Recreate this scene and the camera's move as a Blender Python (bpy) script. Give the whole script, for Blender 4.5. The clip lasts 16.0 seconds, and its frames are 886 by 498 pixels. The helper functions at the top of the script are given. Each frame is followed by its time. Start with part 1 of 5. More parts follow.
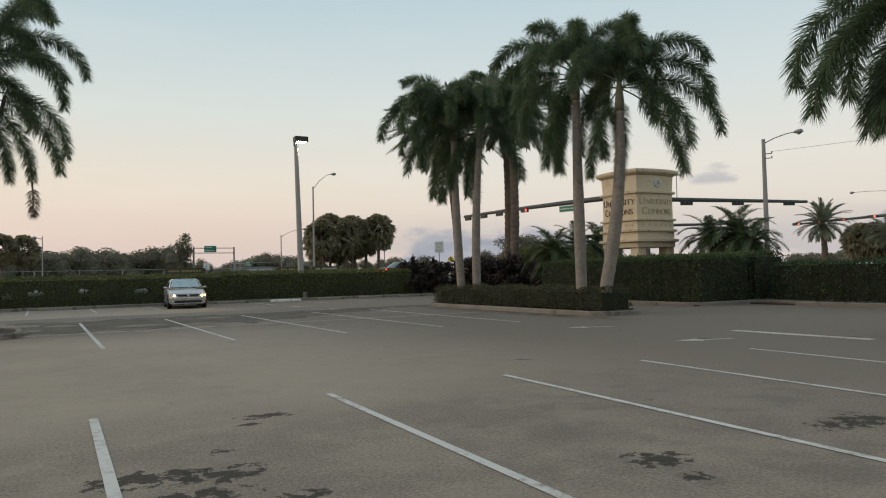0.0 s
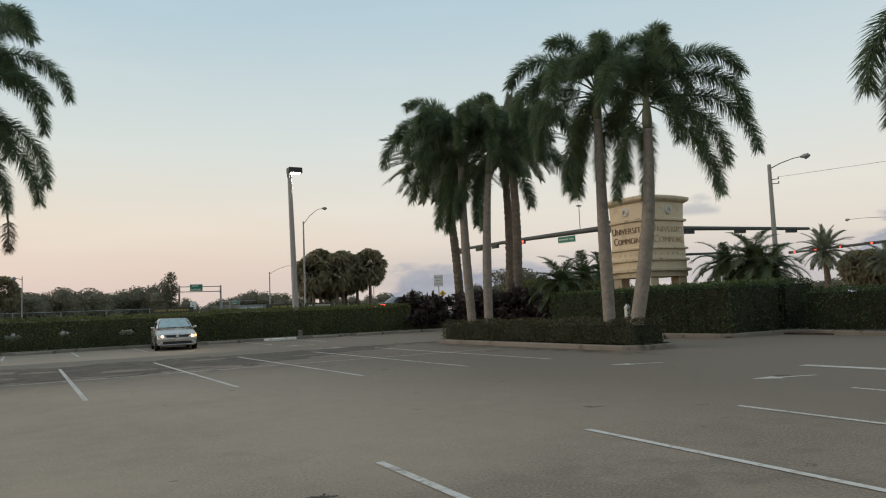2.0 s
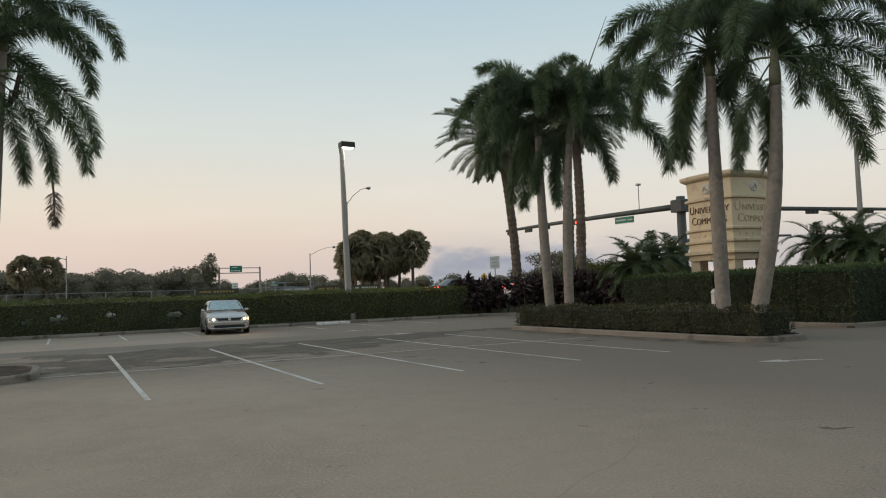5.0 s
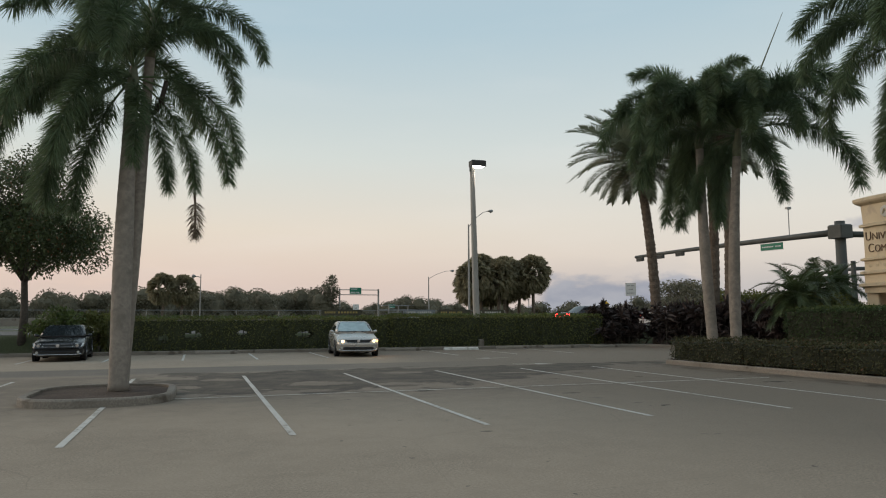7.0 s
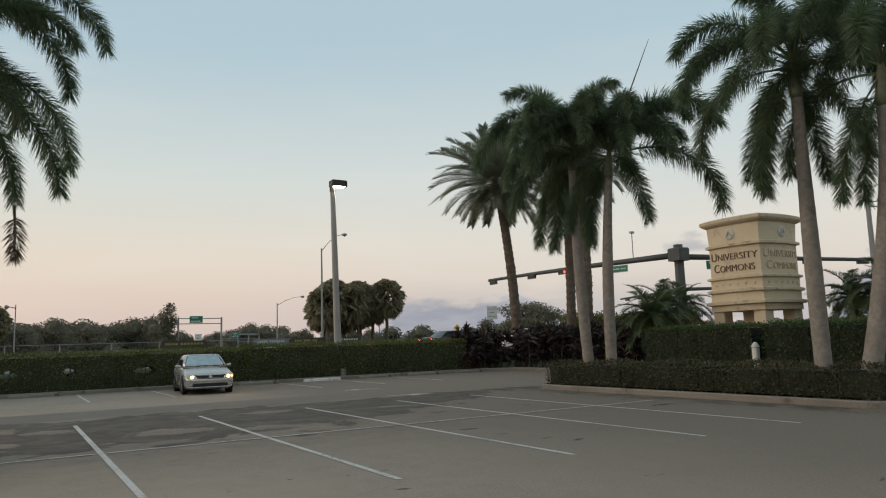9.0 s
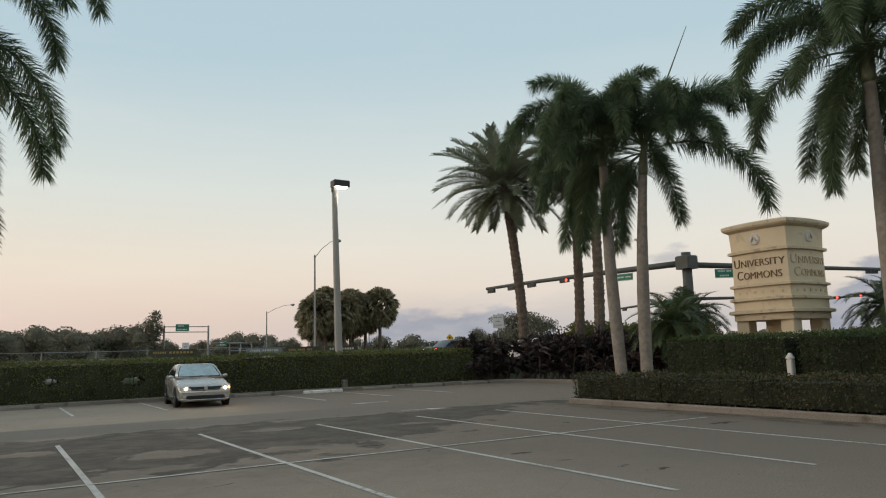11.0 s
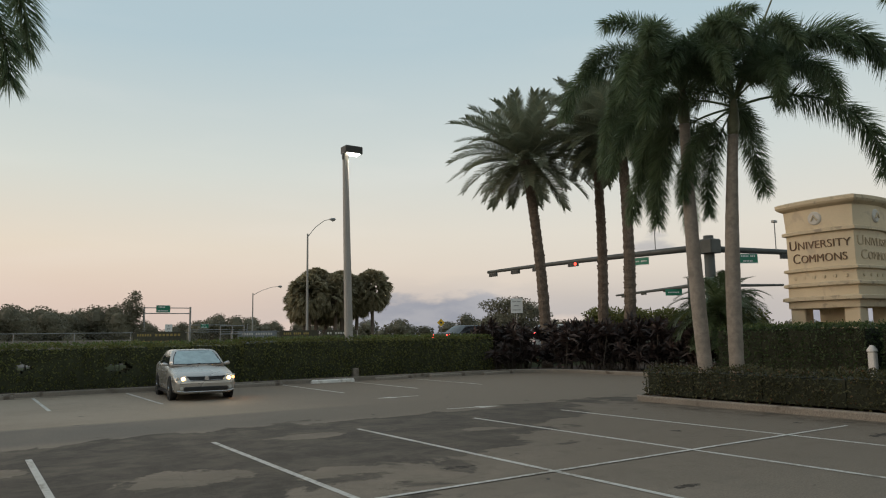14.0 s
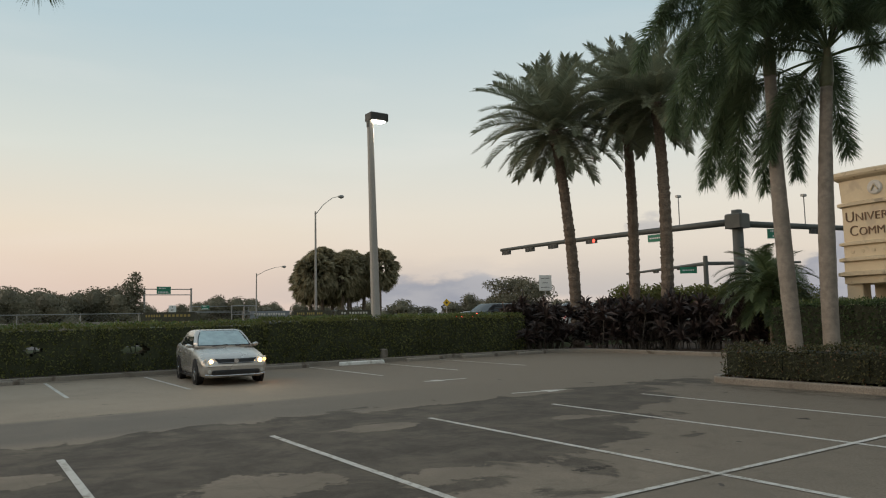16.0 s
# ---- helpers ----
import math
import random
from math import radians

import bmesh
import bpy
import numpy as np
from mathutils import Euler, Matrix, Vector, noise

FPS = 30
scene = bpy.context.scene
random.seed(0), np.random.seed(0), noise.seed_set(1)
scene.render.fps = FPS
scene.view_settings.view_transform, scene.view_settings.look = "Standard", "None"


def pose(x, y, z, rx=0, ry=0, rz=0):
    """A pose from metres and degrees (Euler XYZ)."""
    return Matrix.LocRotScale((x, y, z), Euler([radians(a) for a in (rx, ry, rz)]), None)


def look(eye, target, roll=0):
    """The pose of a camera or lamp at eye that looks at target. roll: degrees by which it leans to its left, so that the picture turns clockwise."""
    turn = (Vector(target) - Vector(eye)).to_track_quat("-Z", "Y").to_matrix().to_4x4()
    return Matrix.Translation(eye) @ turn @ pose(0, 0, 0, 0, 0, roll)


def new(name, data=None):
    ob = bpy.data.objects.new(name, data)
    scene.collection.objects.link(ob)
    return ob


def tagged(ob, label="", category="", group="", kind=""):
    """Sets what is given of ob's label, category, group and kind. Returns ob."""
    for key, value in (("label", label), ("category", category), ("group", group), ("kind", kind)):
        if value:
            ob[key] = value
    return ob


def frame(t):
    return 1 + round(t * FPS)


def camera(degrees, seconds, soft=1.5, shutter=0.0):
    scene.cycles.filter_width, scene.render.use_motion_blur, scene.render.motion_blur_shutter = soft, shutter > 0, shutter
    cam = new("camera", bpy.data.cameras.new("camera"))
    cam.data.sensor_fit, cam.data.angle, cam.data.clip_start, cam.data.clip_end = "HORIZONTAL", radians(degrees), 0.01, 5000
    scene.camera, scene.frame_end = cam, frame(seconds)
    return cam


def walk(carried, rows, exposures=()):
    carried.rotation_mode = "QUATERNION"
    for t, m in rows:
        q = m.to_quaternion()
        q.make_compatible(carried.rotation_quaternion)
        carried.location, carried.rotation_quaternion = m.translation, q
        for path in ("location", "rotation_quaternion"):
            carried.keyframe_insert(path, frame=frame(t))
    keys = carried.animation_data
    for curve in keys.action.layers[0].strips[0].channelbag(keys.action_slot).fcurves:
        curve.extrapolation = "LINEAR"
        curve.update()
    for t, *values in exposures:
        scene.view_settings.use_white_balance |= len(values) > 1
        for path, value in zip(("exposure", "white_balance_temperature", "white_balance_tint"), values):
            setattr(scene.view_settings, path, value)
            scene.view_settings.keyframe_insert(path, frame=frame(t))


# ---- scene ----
cam = camera(63.3, 16.0, 1.1)
PATH = [
    (0, (0.464, -1.011, 1.435), (1.44, 0.734, 1.502), -1.3),
    (0.5, (0.448, -0.455, 1.403), (1.406, 1.296, 1.525), -1.1),
    (1, (0.501, 0.096, 1.399), (1.451, 1.849, 1.559), -1.3),
    (1.5, (0.487, 0.651, 1.399), (1.464, 2.39, 1.543), -0.8),
    (2, (0.598, 1.062, 1.423), (1.607, 2.781, 1.586), -2.3),
    (2.5, (0.59, 1.553, 1.402), (1.548, 3.3, 1.578), -0.5),
    (3, (0.652, 1.968, 1.427), (1.732, 3.647, 1.547), -1.5),
    (3.5, (0.637, 2.4, 1.477), (1.71, 4.084, 1.59), -1.1),
    (4, (0.551, 2.937, 1.485), (1.548, 4.667, 1.602), -1.5),
    (6.5, (0.45, 5.559, 1.509), (1.297, 7.366, 1.641), -1.9),
    (7, (0.376, 6.1, 1.497), (1.017, 7.984, 1.693), -0.2),
    (7.5, (0.358, 6.411, 1.486), (1.237, 8.201, 1.646), -2.1),
    (8, (0.299, 6.916, 1.586), (1.254, 8.663, 1.775), -0.7),
    (8.5, (0.247, 7.387, 1.615), (1.253, 9.099, 1.853), -1.7),
    (11, (0.379, 9.997, 1.634), (1.433, 11.673, 1.917), -1.6),
    (11.5, (0.366, 10.603, 1.644), (1.388, 12.296, 1.944), -1.8),
    (12, (0.481, 11.272, 1.67), (1.543, 12.934, 1.999), -2.1),
    (12.5, (0.527, 11.872, 1.63), (1.619, 13.529, 1.882), -3.1),
    (13, (0.502, 12.382, 1.63), (1.692, 13.97, 1.879), -3.1),
    (13.5, (0.545, 13.123, 1.661), (1.665, 14.765, 1.875), -1.3),
    (14, (0.685, 13.865, 1.737), (1.7855, 15.5175, 1.978), -0.9),
    (14.5, (0.573, 14.271, 1.732), (1.7, 15.909, 1.955), -2.6),
    (15, (0.566, 14.865, 1.71), (1.791, 16.432, 1.926), -2.7),
    (15.5, (0.485, 15.495, 1.731), (1.712, 17.057, 1.963), -1.8),
    (16, (0.492, 16.209, 1.678), (1.604, 17.861, 1.866), -1.2),
]
EXPOSURES = [(0.0, 0.40, 6480.0, 9.0), (3.5, 0.38, 6470.0, 9.0), (6.5, 0.35, 6460.0, 9.0), (8.0, 0.29, 6450.0, 9.0), (11.0, 0.41, 6560.0, 9.0), (12.5, 0.33, 6610.0, 9.0), (14.5, 0.30, 6690.0, 9.0), (16.0, 0.36, 6750.0, 9.0)]
walk(cam, [(t, look(eye, target, roll)) for t, eye, target, roll in PATH], EXPOSURES)

# ---- world and light ----
def node(nt, kind, ins=None):
    """A node with its inputs: a value, or a socket of another node."""
    n = nt.nodes.new(kind)
    for k, v in (ins or {}).items():
        if isinstance(v, bpy.types.NodeSocket):
            nt.links.new(v, n.inputs[k])
        else:
            n.inputs[k].default_value = v
    return n


def ramp(nt, fac, stops, ease=False):
    r = node(nt, "ShaderNodeValToRGB", {"Fac": fac})
    if ease:
        r.color_ramp.interpolation = "EASE"
    e = r.color_ramp.elements
    while len(e) < len(stops):
        e.new(0.5)
    for el, (p, c) in zip(e, stops):
        el.position, el.color = p, (*c, 1) if len(c) == 3 else c
    return r.outputs["Color"]


def mix(nt, fac, a, b, blend="MIX"):
    m = node(nt, "ShaderNodeMix")
    m.data_type, m.blend_type = "RGBA", blend
    for i, v in ((0, fac), (6, a), (7, b)):
        if isinstance(v, bpy.types.NodeSocket):
            nt.links.new(v, m.inputs[i])
        elif i == 0:
            m.inputs[0].default_value = v
        else:
            m.inputs[i].default_value = (*v, 1)
    return m.outputs[2]


def calc(nt, op, a, b=0.0, clamp=False):
    m = node(nt, "ShaderNodeMath")
    m.operation, m.use_clamp = op, clamp
    for i, v in enumerate((a, b)):
        if isinstance(v, bpy.types.NodeSocket):
            nt.links.new(v, m.inputs[i])
        else:
            m.inputs[i].default_value = v
    return m.outputs[0]


def span(nt, v, a, b, lo=0.0, hi=1.0):
    m = node(nt, "ShaderNodeMapRange", {"Value": v, "From Min": a, "From Max": b, "To Min": lo, "To Max": hi})
    m.interpolation_type = "SMOOTHSTEP"
    return m.outputs[0]


world = bpy.data.worlds.new("dusk_sky")
scene.world = world
world.use_nodes = True
wt = world.node_tree
wt.nodes.clear()
direction = node(wt, "ShaderNodeTexCoord").outputs["Generated"]
sep = node(wt, "ShaderNodeSeparateXYZ", {0: direction})
height = sep.outputs[2]
warm_side = ramp(wt, height, [(0.0, (0.60, 0.47, 0.42)), (0.05, (0.64, 0.50, 0.43)), (0.12, (0.66, 0.58, 0.49)), (0.22, (0.56, 0.59, 0.56)), (0.38, (0.38, 0.49, 0.55)), (0.7, (0.36, 0.45, 0.52)), (1.0, (0.34, 0.42, 0.49))])
cool_side = ramp(wt, height, [(0.0, (0.56, 0.49, 0.46)), (0.06, (0.61, 0.54, 0.48)), (0.14, (0.63, 0.60, 0.545)), (0.24, (0.54, 0.585, 0.58)), (0.40, (0.38, 0.49, 0.55)), (0.7, (0.36, 0.45, 0.52)), (1.0, (0.34, 0.42, 0.49))])
# the afterglow lies towards -x, +y
glow = span(wt, calc(wt, "ADD", calc(wt, "MULTIPLY", sep.outputs[0], -0.85), calc(wt, "MULTIPLY", sep.outputs[1], 0.53)), -0.35, 0.6)
dome = mix(wt, glow, cool_side, warm_side)
sky = node(wt, "ShaderNodeTexSky")
sky.sky_type, sky.sun_disc, sky.sun_elevation, sky.sun_rotation, sky.dust_density = "NISHITA", False, radians(3.0), radians(-60), 1.5
dome = mix(wt, 0.06, dome, mix(wt, 1.0, sky.outputs[0], (0.12, 0.12, 0.12), "MULTIPLY"))
flat = node(wt, "ShaderNodeMapping", {"Vector": direction, "Location": (0.3, 0.1, 0.0), "Scale": (1.0, 1.0, 4.2)}).outputs[0]
puffs = node(wt, "ShaderNodeTexNoise", {"Vector": flat, "Scale": 3.4, "Detail": 7.0, "Roughness": 0.52}).outputs["Fac"]
low = span(wt, height, 0.03, 0.10, 1.0, 0.0)
cloud = calc(wt, "MULTIPLY", span(wt, calc(wt, "ADD", puffs, calc(wt, "MULTIPLY", low, 0.13)), 0.48, 0.58), low)
cloud = calc(wt, "MULTIPLY", cloud, span(wt, glow, 0.25, 0.8, 0.45, 0.12))
dome = mix(wt, cloud, dome, (0.29, 0.31, 0.35))
# a low blue-grey cloud bank, a cumulus and a small tuft above the horizon
azimuth = calc(wt, "ARCTAN2", sep.outputs[1], sep.outputs[0])
billow = node(wt, "ShaderNodeTexNoise", {"Vector": node(wt, "ShaderNodeMapping", {"Vector": direction, "Scale": (1.0, 1.0, 2.4)}).outputs[0], "Scale": 14.0, "Detail": 7.0, "Roughness": 0.55}).outputs["Fac"]
for at, half, base, top, swell, dense in ((57.0, 10.0, -0.02, 0.064, 0.045, 0.95), (25.0, 6.0, -0.02, 0.104, 0.065, 0.95), (39.9, 2.0, 0.105, 0.022, 0.045, 0.6)):
    u = calc(wt, "DIVIDE", calc(wt, "SUBTRACT", azimuth, radians(at)), radians(half))
    dome_line = calc(wt, "SQRT", calc(wt, "SUBTRACT", 1.0, calc(wt, "MULTIPLY", u, u), True))
    above = calc(wt, "SUBTRACT", height, base)
    line = calc(wt, "ADD", calc(wt, "MULTIPLY", dome_line, top - min(base, 0.0)), calc(wt, "MULTIPLY", calc(wt, "SUBTRACT", billow, 0.5), swell * 2.0))
    body = calc(wt, "MULTIPLY", span(wt, calc(wt, "SUBTRACT", line, above), -0.004, 0.016), calc(wt, "MULTIPLY", span(wt, dome_line, 0.0, 0.45), dense))
    body = calc(wt, "MULTIPLY", body, span(wt, above, 0.0, 0.008))
    dome = mix(wt, body, dome, mix(wt, span(wt, billow, 0.35, 0.65), (0.25, 0.265, 0.315), (0.32, 0.325, 0.36)))
streak = node(wt, "ShaderNodeTexNoise", {"Vector": node(wt, "ShaderNodeMapping", {"Vector": direction, "Rotation": (0.1, 0.25, 0.4), "Scale": (1.2, 1.2, 7.0)}).outputs[0], "Scale": 1.8, "Detail": 5.0}).outputs["Fac"]
dome = mix(wt, span(wt, streak, 0.50, 0.78, 0.0, 0.16), dome, (0.72, 0.68, 0.66))
below = span(wt, height, -0.02, 0.0)
dome = mix(wt, below, (0.10, 0.11, 0.09), dome)
back = node(wt, "ShaderNodeBackground", {"Color": dome, "Strength": 1.0})
wt.links.new(back.outputs[0], node(wt, "ShaderNodeOutputWorld").inputs[0])

sun_data = bpy.data.lights.new("sun", "SUN")
sun_data.energy, sun_data.angle, sun_data.color = 0.8, radians(40), (1.0, 0.78, 0.60)
sun = new("sun", sun_data)
sun.matrix_world = look((0, 0, 30), (0 + 26.0, -16.0, 30 - 12.0))

# ---- materials ----
def surface(name, colour, rough=0.7, vary=0.18, grain=20.0, patch=1.2, bump=0.15, metal=0.0, rand=0.0, stain=None, spec=0.4):
    """A procedural surface: fine grain, broad patches, optional stains of a second colour."""
    m = bpy.data.materials.new(name)
    m.use_nodes = True
    nt = m.node_tree
    nt.nodes.clear()
    co = node(nt, "ShaderNodeTexCoord").outputs["Object"]
    fine = node(nt, "ShaderNodeTexNoise", {"Vector": co, "Scale": grain, "Detail": 5.0, "Roughness": 0.65}).outputs["Fac"]
    broad = node(nt, "ShaderNodeTexNoise", {"Vector": co, "Scale": patch, "Detail": 4.0}).outputs["Fac"]
    c = Vector(colour)
    col = mix(nt, span(nt, fine, 0.3, 0.7), c * (1 - vary), c * (1 + vary))
    col = mix(nt, span(nt, broad, 0.35, 0.7, 0.0, 0.6), col, c * (1 - vary * 1.3))
    if stain:
        col = mix(nt, span(nt, node(nt, "ShaderNodeTexNoise", {"Vector": co, "Scale": patch * 2.3, "Detail": 6.0, "Distortion": 0.6}).outputs["Fac"], 0.55, 0.72), col, stain)
    if rand:
        r = node(nt, "ShaderNodeObjectInfo").outputs["Random"]
        col = mix(nt, 1.0, col, ramp(nt, r, [(0, (1 - rand,) * 3), (1, (1 + rand,) * 3)]), "MULTIPLY")
    b = node(nt, "ShaderNodeBump", {"Strength": bump, "Distance": 0.02, "Height": fine})
    p = node(nt, "ShaderNodeBsdfPrincipled", {"Base Color": col, "Roughness": span(nt, broad, 0.2, 0.8, rough - 0.08, min(1, rough + 0.08)), "Metallic": metal, "Specular IOR Level": spec, "Normal": b.outputs[0]})
    nt.links.new(p.outputs[0], node(nt, "ShaderNodeOutputMaterial").inputs[0])
    return m


def leafy(name, a, b, rough=0.5, clear=0.2, tip=None):
    """Foliage: each leaf its own shade between two greens, with a little light let through."""
    m = bpy.data.materials.new(name)
    m.use_nodes = True
    nt = m.node_tree
    nt.nodes.clear()
    isle = node(nt, "ShaderNodeNewGeometry").outputs["Random Per Island"]
    col = mix(nt, isle, a, b)
    co = node(nt, "ShaderNodeTexCoord").outputs["Object"]
    n = node(nt, "ShaderNodeTexNoise", {"Vector": co, "Scale": 0.9, "Detail": 3.0}).outputs["Fac"]
    col = mix(nt, span(nt, n, 0.35, 0.7, 0.0, 0.55), col, Vector(a) * 0.6)
    if tip:
        col = mix(nt, span(nt, isle, 0.93, 0.97), col, tip)
    p = node(nt, "ShaderNodeBsdfPrincipled", {"Base Color": col, "Roughness": rough, "Specular IOR Level": 0.35})
    t = node(nt, "ShaderNodeBsdfTranslucent", {"Color": col})
    s = node(nt, "ShaderNodeMixShader", {0: clear, 1: p.outputs[0], 2: t.outputs[0]})
    nt.links.new(s.outputs[0], node(nt, "ShaderNodeOutputMaterial").inputs[0])
    return m


def glowing(name, colour, strength):
    m = bpy.data.materials.new(name)
    m.use_nodes = True
    nt = m.node_tree
    nt.nodes.clear()
    e = node(nt, "ShaderNodeEmission", {"Color": (*colour, 1), "Strength": strength})
    nt.links.new(e.outputs[0], node(nt, "ShaderNodeOutputMaterial").inputs[0])
    return m


def asphalt_material():
    """Weathered parking asphalt: aggregate, patches, hairline cracks, oil spots and old damp stains."""
    m = bpy.data.materials.new("weathered_asphalt")
    m.use_nodes = True
    nt = m.node_tree
    nt.nodes.clear()
    co = node(nt, "ShaderNodeTexCoord").outputs["Object"]
    xyz = node(nt, "ShaderNodeSeparateXYZ", {0: co})
    x, y = xyz.outputs[0], xyz.outputs[1]

    def noise_at(scale, detail=4.0, rough=0.55, dist=0.0, vec=co):
        return node(nt, "ShaderNodeTexNoise", {"Vector": vec, "Scale": scale, "Detail": detail, "Roughness": rough, "Distortion": dist}).outputs["Fac"]

    stone = noise_at(34.0, 4.0, 0.85)
    mid = noise_at(2.3, 9.0, 0.72, 0.3)
    wide = noise_at(0.35, 5.0, 0.6)
    c = Vector((0.322, 0.262, 0.197))
    col = mix(nt, span(nt, stone, 0.32, 0.68), c * 0.60, c * 1.30)
    col = mix(nt, span(nt, mid, 0.38, 0.68, 0.0, 0.6), col, c * 0.76)
    col = mix(nt, span(nt, wide, 0.35, 0.65, 0.0, 0.55), col, c * 1.14)
    # the far bays keep an older, darker surface
    older = calc(nt, "MULTIPLY", span(nt, calc(nt, "ADD", y, calc(nt, "MULTIPLY", wide, 3.0)), 18.5, 23.0), span(nt, y, 27.0, 28.5, 1.0, 0.0))
    col = mix(nt, calc(nt, "MULTIPLY", older, span(nt, noise_at(0.9, 5.0, 0.6, 0.5), 0.3, 0.6, 0.5, 0.95)), col, c * 0.58)
    # the aisle between the rows is a newer, greyer strip
    lane = calc(nt, "MULTIPLY", span(nt, y, 27.4, 28.6), span(nt, y, 30.6, 31.2, 1.0, 0.0))
    lane = calc(nt, "MULTIPLY", lane, span(nt, x, 9.0, 15.0, 1.0, 0.0))
    lane = calc(nt, "MULTIPLY", lane, span(nt, wide, 0.3, 0.55, 0.65, 0.92))
    col = mix(nt, lane, col, mix(nt, span(nt, stone, 0.3, 0.7), (0.125, 0.108, 0.089), (0.172, 0.150, 0.124)))
    # broad darker tone growing towards +x
    plus_x_tone = calc(nt, "MULTIPLY", span(nt, calc(nt, "ADD", x, calc(nt, "MULTIPLY", wide, 6.0)), 6.0, 14.0), 0.92)
    col = mix(nt, plus_x_tone, col, mix(nt, span(nt, stone, 0.3, 0.7), c * 0.41, c * 0.70))
    # damp, tar-dark stain with a ragged edge over the far bays
    ragged = noise_at(0.62, 8.0, 0.60, 0.45)
    rim = calc(nt, "MULTIPLY", calc(nt, "SUBTRACT", calc(nt, "SUBTRACT", y, calc(nt, "MULTIPLY", x, 0.6)), 18.35), 0.86)
    for edge in (calc(nt, "SUBTRACT", y, 21.6), calc(nt, "MULTIPLY", calc(nt, "SUBTRACT", 28.25, y), 1.6), calc(nt, "MULTIPLY", calc(nt, "ADD", x, 0.4), 0.7)):
        rim = calc(nt, "MINIMUM", rim, edge)
    wet = calc(nt, "ADD", rim, calc(nt, "MULTIPLY", calc(nt, "SUBTRACT", ragged, 0.5), 6.5))
    # dry islands left inside the stain
    fray = calc(nt, "MULTIPLY", calc(nt, "SUBTRACT", noise_at(2.2, 7.0, 0.65, 0.3), 0.5), 4.5)
    for cx, cy, rx, ry in ((5.9, 26.2, 0.62, 0.34), (3.1, 23.5, 0.72, 0.55), (7.6, 28.15, 1.0, 0.22), (8.9, 25.0, 0.34, 0.22), (4.9, 22.7, 0.6, 0.35), (2.1, 28.1, 0.35, 0.2), (1.0, 25.4, 0.5, 0.4)):
        dx = calc(nt, "DIVIDE", calc(nt, "SUBTRACT", x, cx), rx)
        dy = calc(nt, "DIVIDE", calc(nt, "SUBTRACT", y, cy), ry)
        wet = calc(nt, "MINIMUM", wet, calc(nt, "ADD", calc(nt, "SUBTRACT", calc(nt, "ADD", calc(nt, "MULTIPLY", dx, dx), calc(nt, "MULTIPLY", dy, dy)), 1.0), fray))
    damp = calc(nt, "MULTIPLY", span(nt, wet, -0.06, 0.22), span(nt, noise_at(1.3, 7.0, 0.68, 0.4), 0.30, 0.64, 0.48, 0.98))
    col = mix(nt, damp, col, mix(nt, span(nt, stone, 0.3, 0.7), (0.046, 0.037, 0.028), (0.076, 0.061, 0.046)))
    streaks = noise_at(2.6, 6.0, 0.7, 0.6)
    col = mix(nt, calc(nt, "MULTIPLY", span(nt, streaks, 0.48, 0.68), calc(nt, "ADD", calc(nt, "MULTIPLY", older, 0.4), 0.07)), col, c * 0.40)
    # dirt washed along the island kerb and the back kerb
    silt = calc(nt, "MULTIPLY", span(nt, calc(nt, "ABSOLUTE", calc(nt, "SUBTRACT", x, 14.85)), 0.15, 0.75, 1.0, 0.0), calc(nt, "MULTIPLY", span(nt, y, 13.5, 16.0), span(nt, y, 26.0, 27.5, 1.0, 0.0)))
    silt = calc(nt, "MAXIMUM", silt, calc(nt, "MULTIPLY", span(nt, calc(nt, "ABSOLUTE", calc(nt, "SUBTRACT", y, 40.4)), 0.1, 0.7, 1.0, 0.0), 0.8))
    silt = calc(nt, "MULTIPLY", silt, span(nt, noise_at(1.5, 7.0, 0.7, 0.5), 0.42, 0.60, 0.0, 0.85))
    col = mix(nt, silt, col, (0.075, 0.060, 0.045))
    # oil spots along the middles of the bays
    spot = noise_at(1.1, 5.0, 0.6, 0.5, node(nt, "ShaderNodeMapping", {"Vector": co, "Location": (7.3, 2.2, 0), "Scale": (0.8, 1.5, 1.0)}).outputs[0])
    col = mix(nt, span(nt, spot, 0.685, 0.715, 0.0, 0.8), col, (0.045, 0.038, 0.033))
    speck = noise_at(3.2, 3.0, 0.5, 0.3)
    col = mix(nt, span(nt, speck, 0.735, 0.75, 0.0, 0.75), col, (0.05, 0.043, 0.038))
    cracks = node(nt, "ShaderNodeTexVoronoi", {"Vector": mix(nt, 0.12, co, node(nt, "ShaderNodeTexNoise", {"Vector": co, "Scale": 1.3, "Detail": 5.0}).outputs["Color"], "ADD"), "Scale": 0.30})
    cracks.feature = "DISTANCE_TO_EDGE"
    cracks = cracks.outputs["Distance"]
    col = mix(nt, span(nt, cracks, 0.0, 0.003, 0.16, 0.0), col, (0.06, 0.052, 0.046))
    crumbs = calc(nt, "MULTIPLY", span(nt, noise_at(6.5, 6.0, 0.75, 0.4), 0.665, 0.70), span(nt, y, 7.5, 9.5, 0.85, 0.0))
    dirty = calc(nt, "MULTIPLY", span(nt, y, 5.0, 8.0, 1.0, 0.0), span(nt, noise_at(0.8, 6.0, 0.7), 0.35, 0.6, 0.25, 0.9))
    col = mix(nt, dirty, col, mix(nt, span(nt, stone, 0.35, 0.65), c * 0.38, c * 0.86))
    # gravelly, broken surface in the near bays
    rough_patch = span(nt, noise_at(1.6, 6.0, 0.7, 0.4), 0.50, 0.62, 0.0, 0.45)
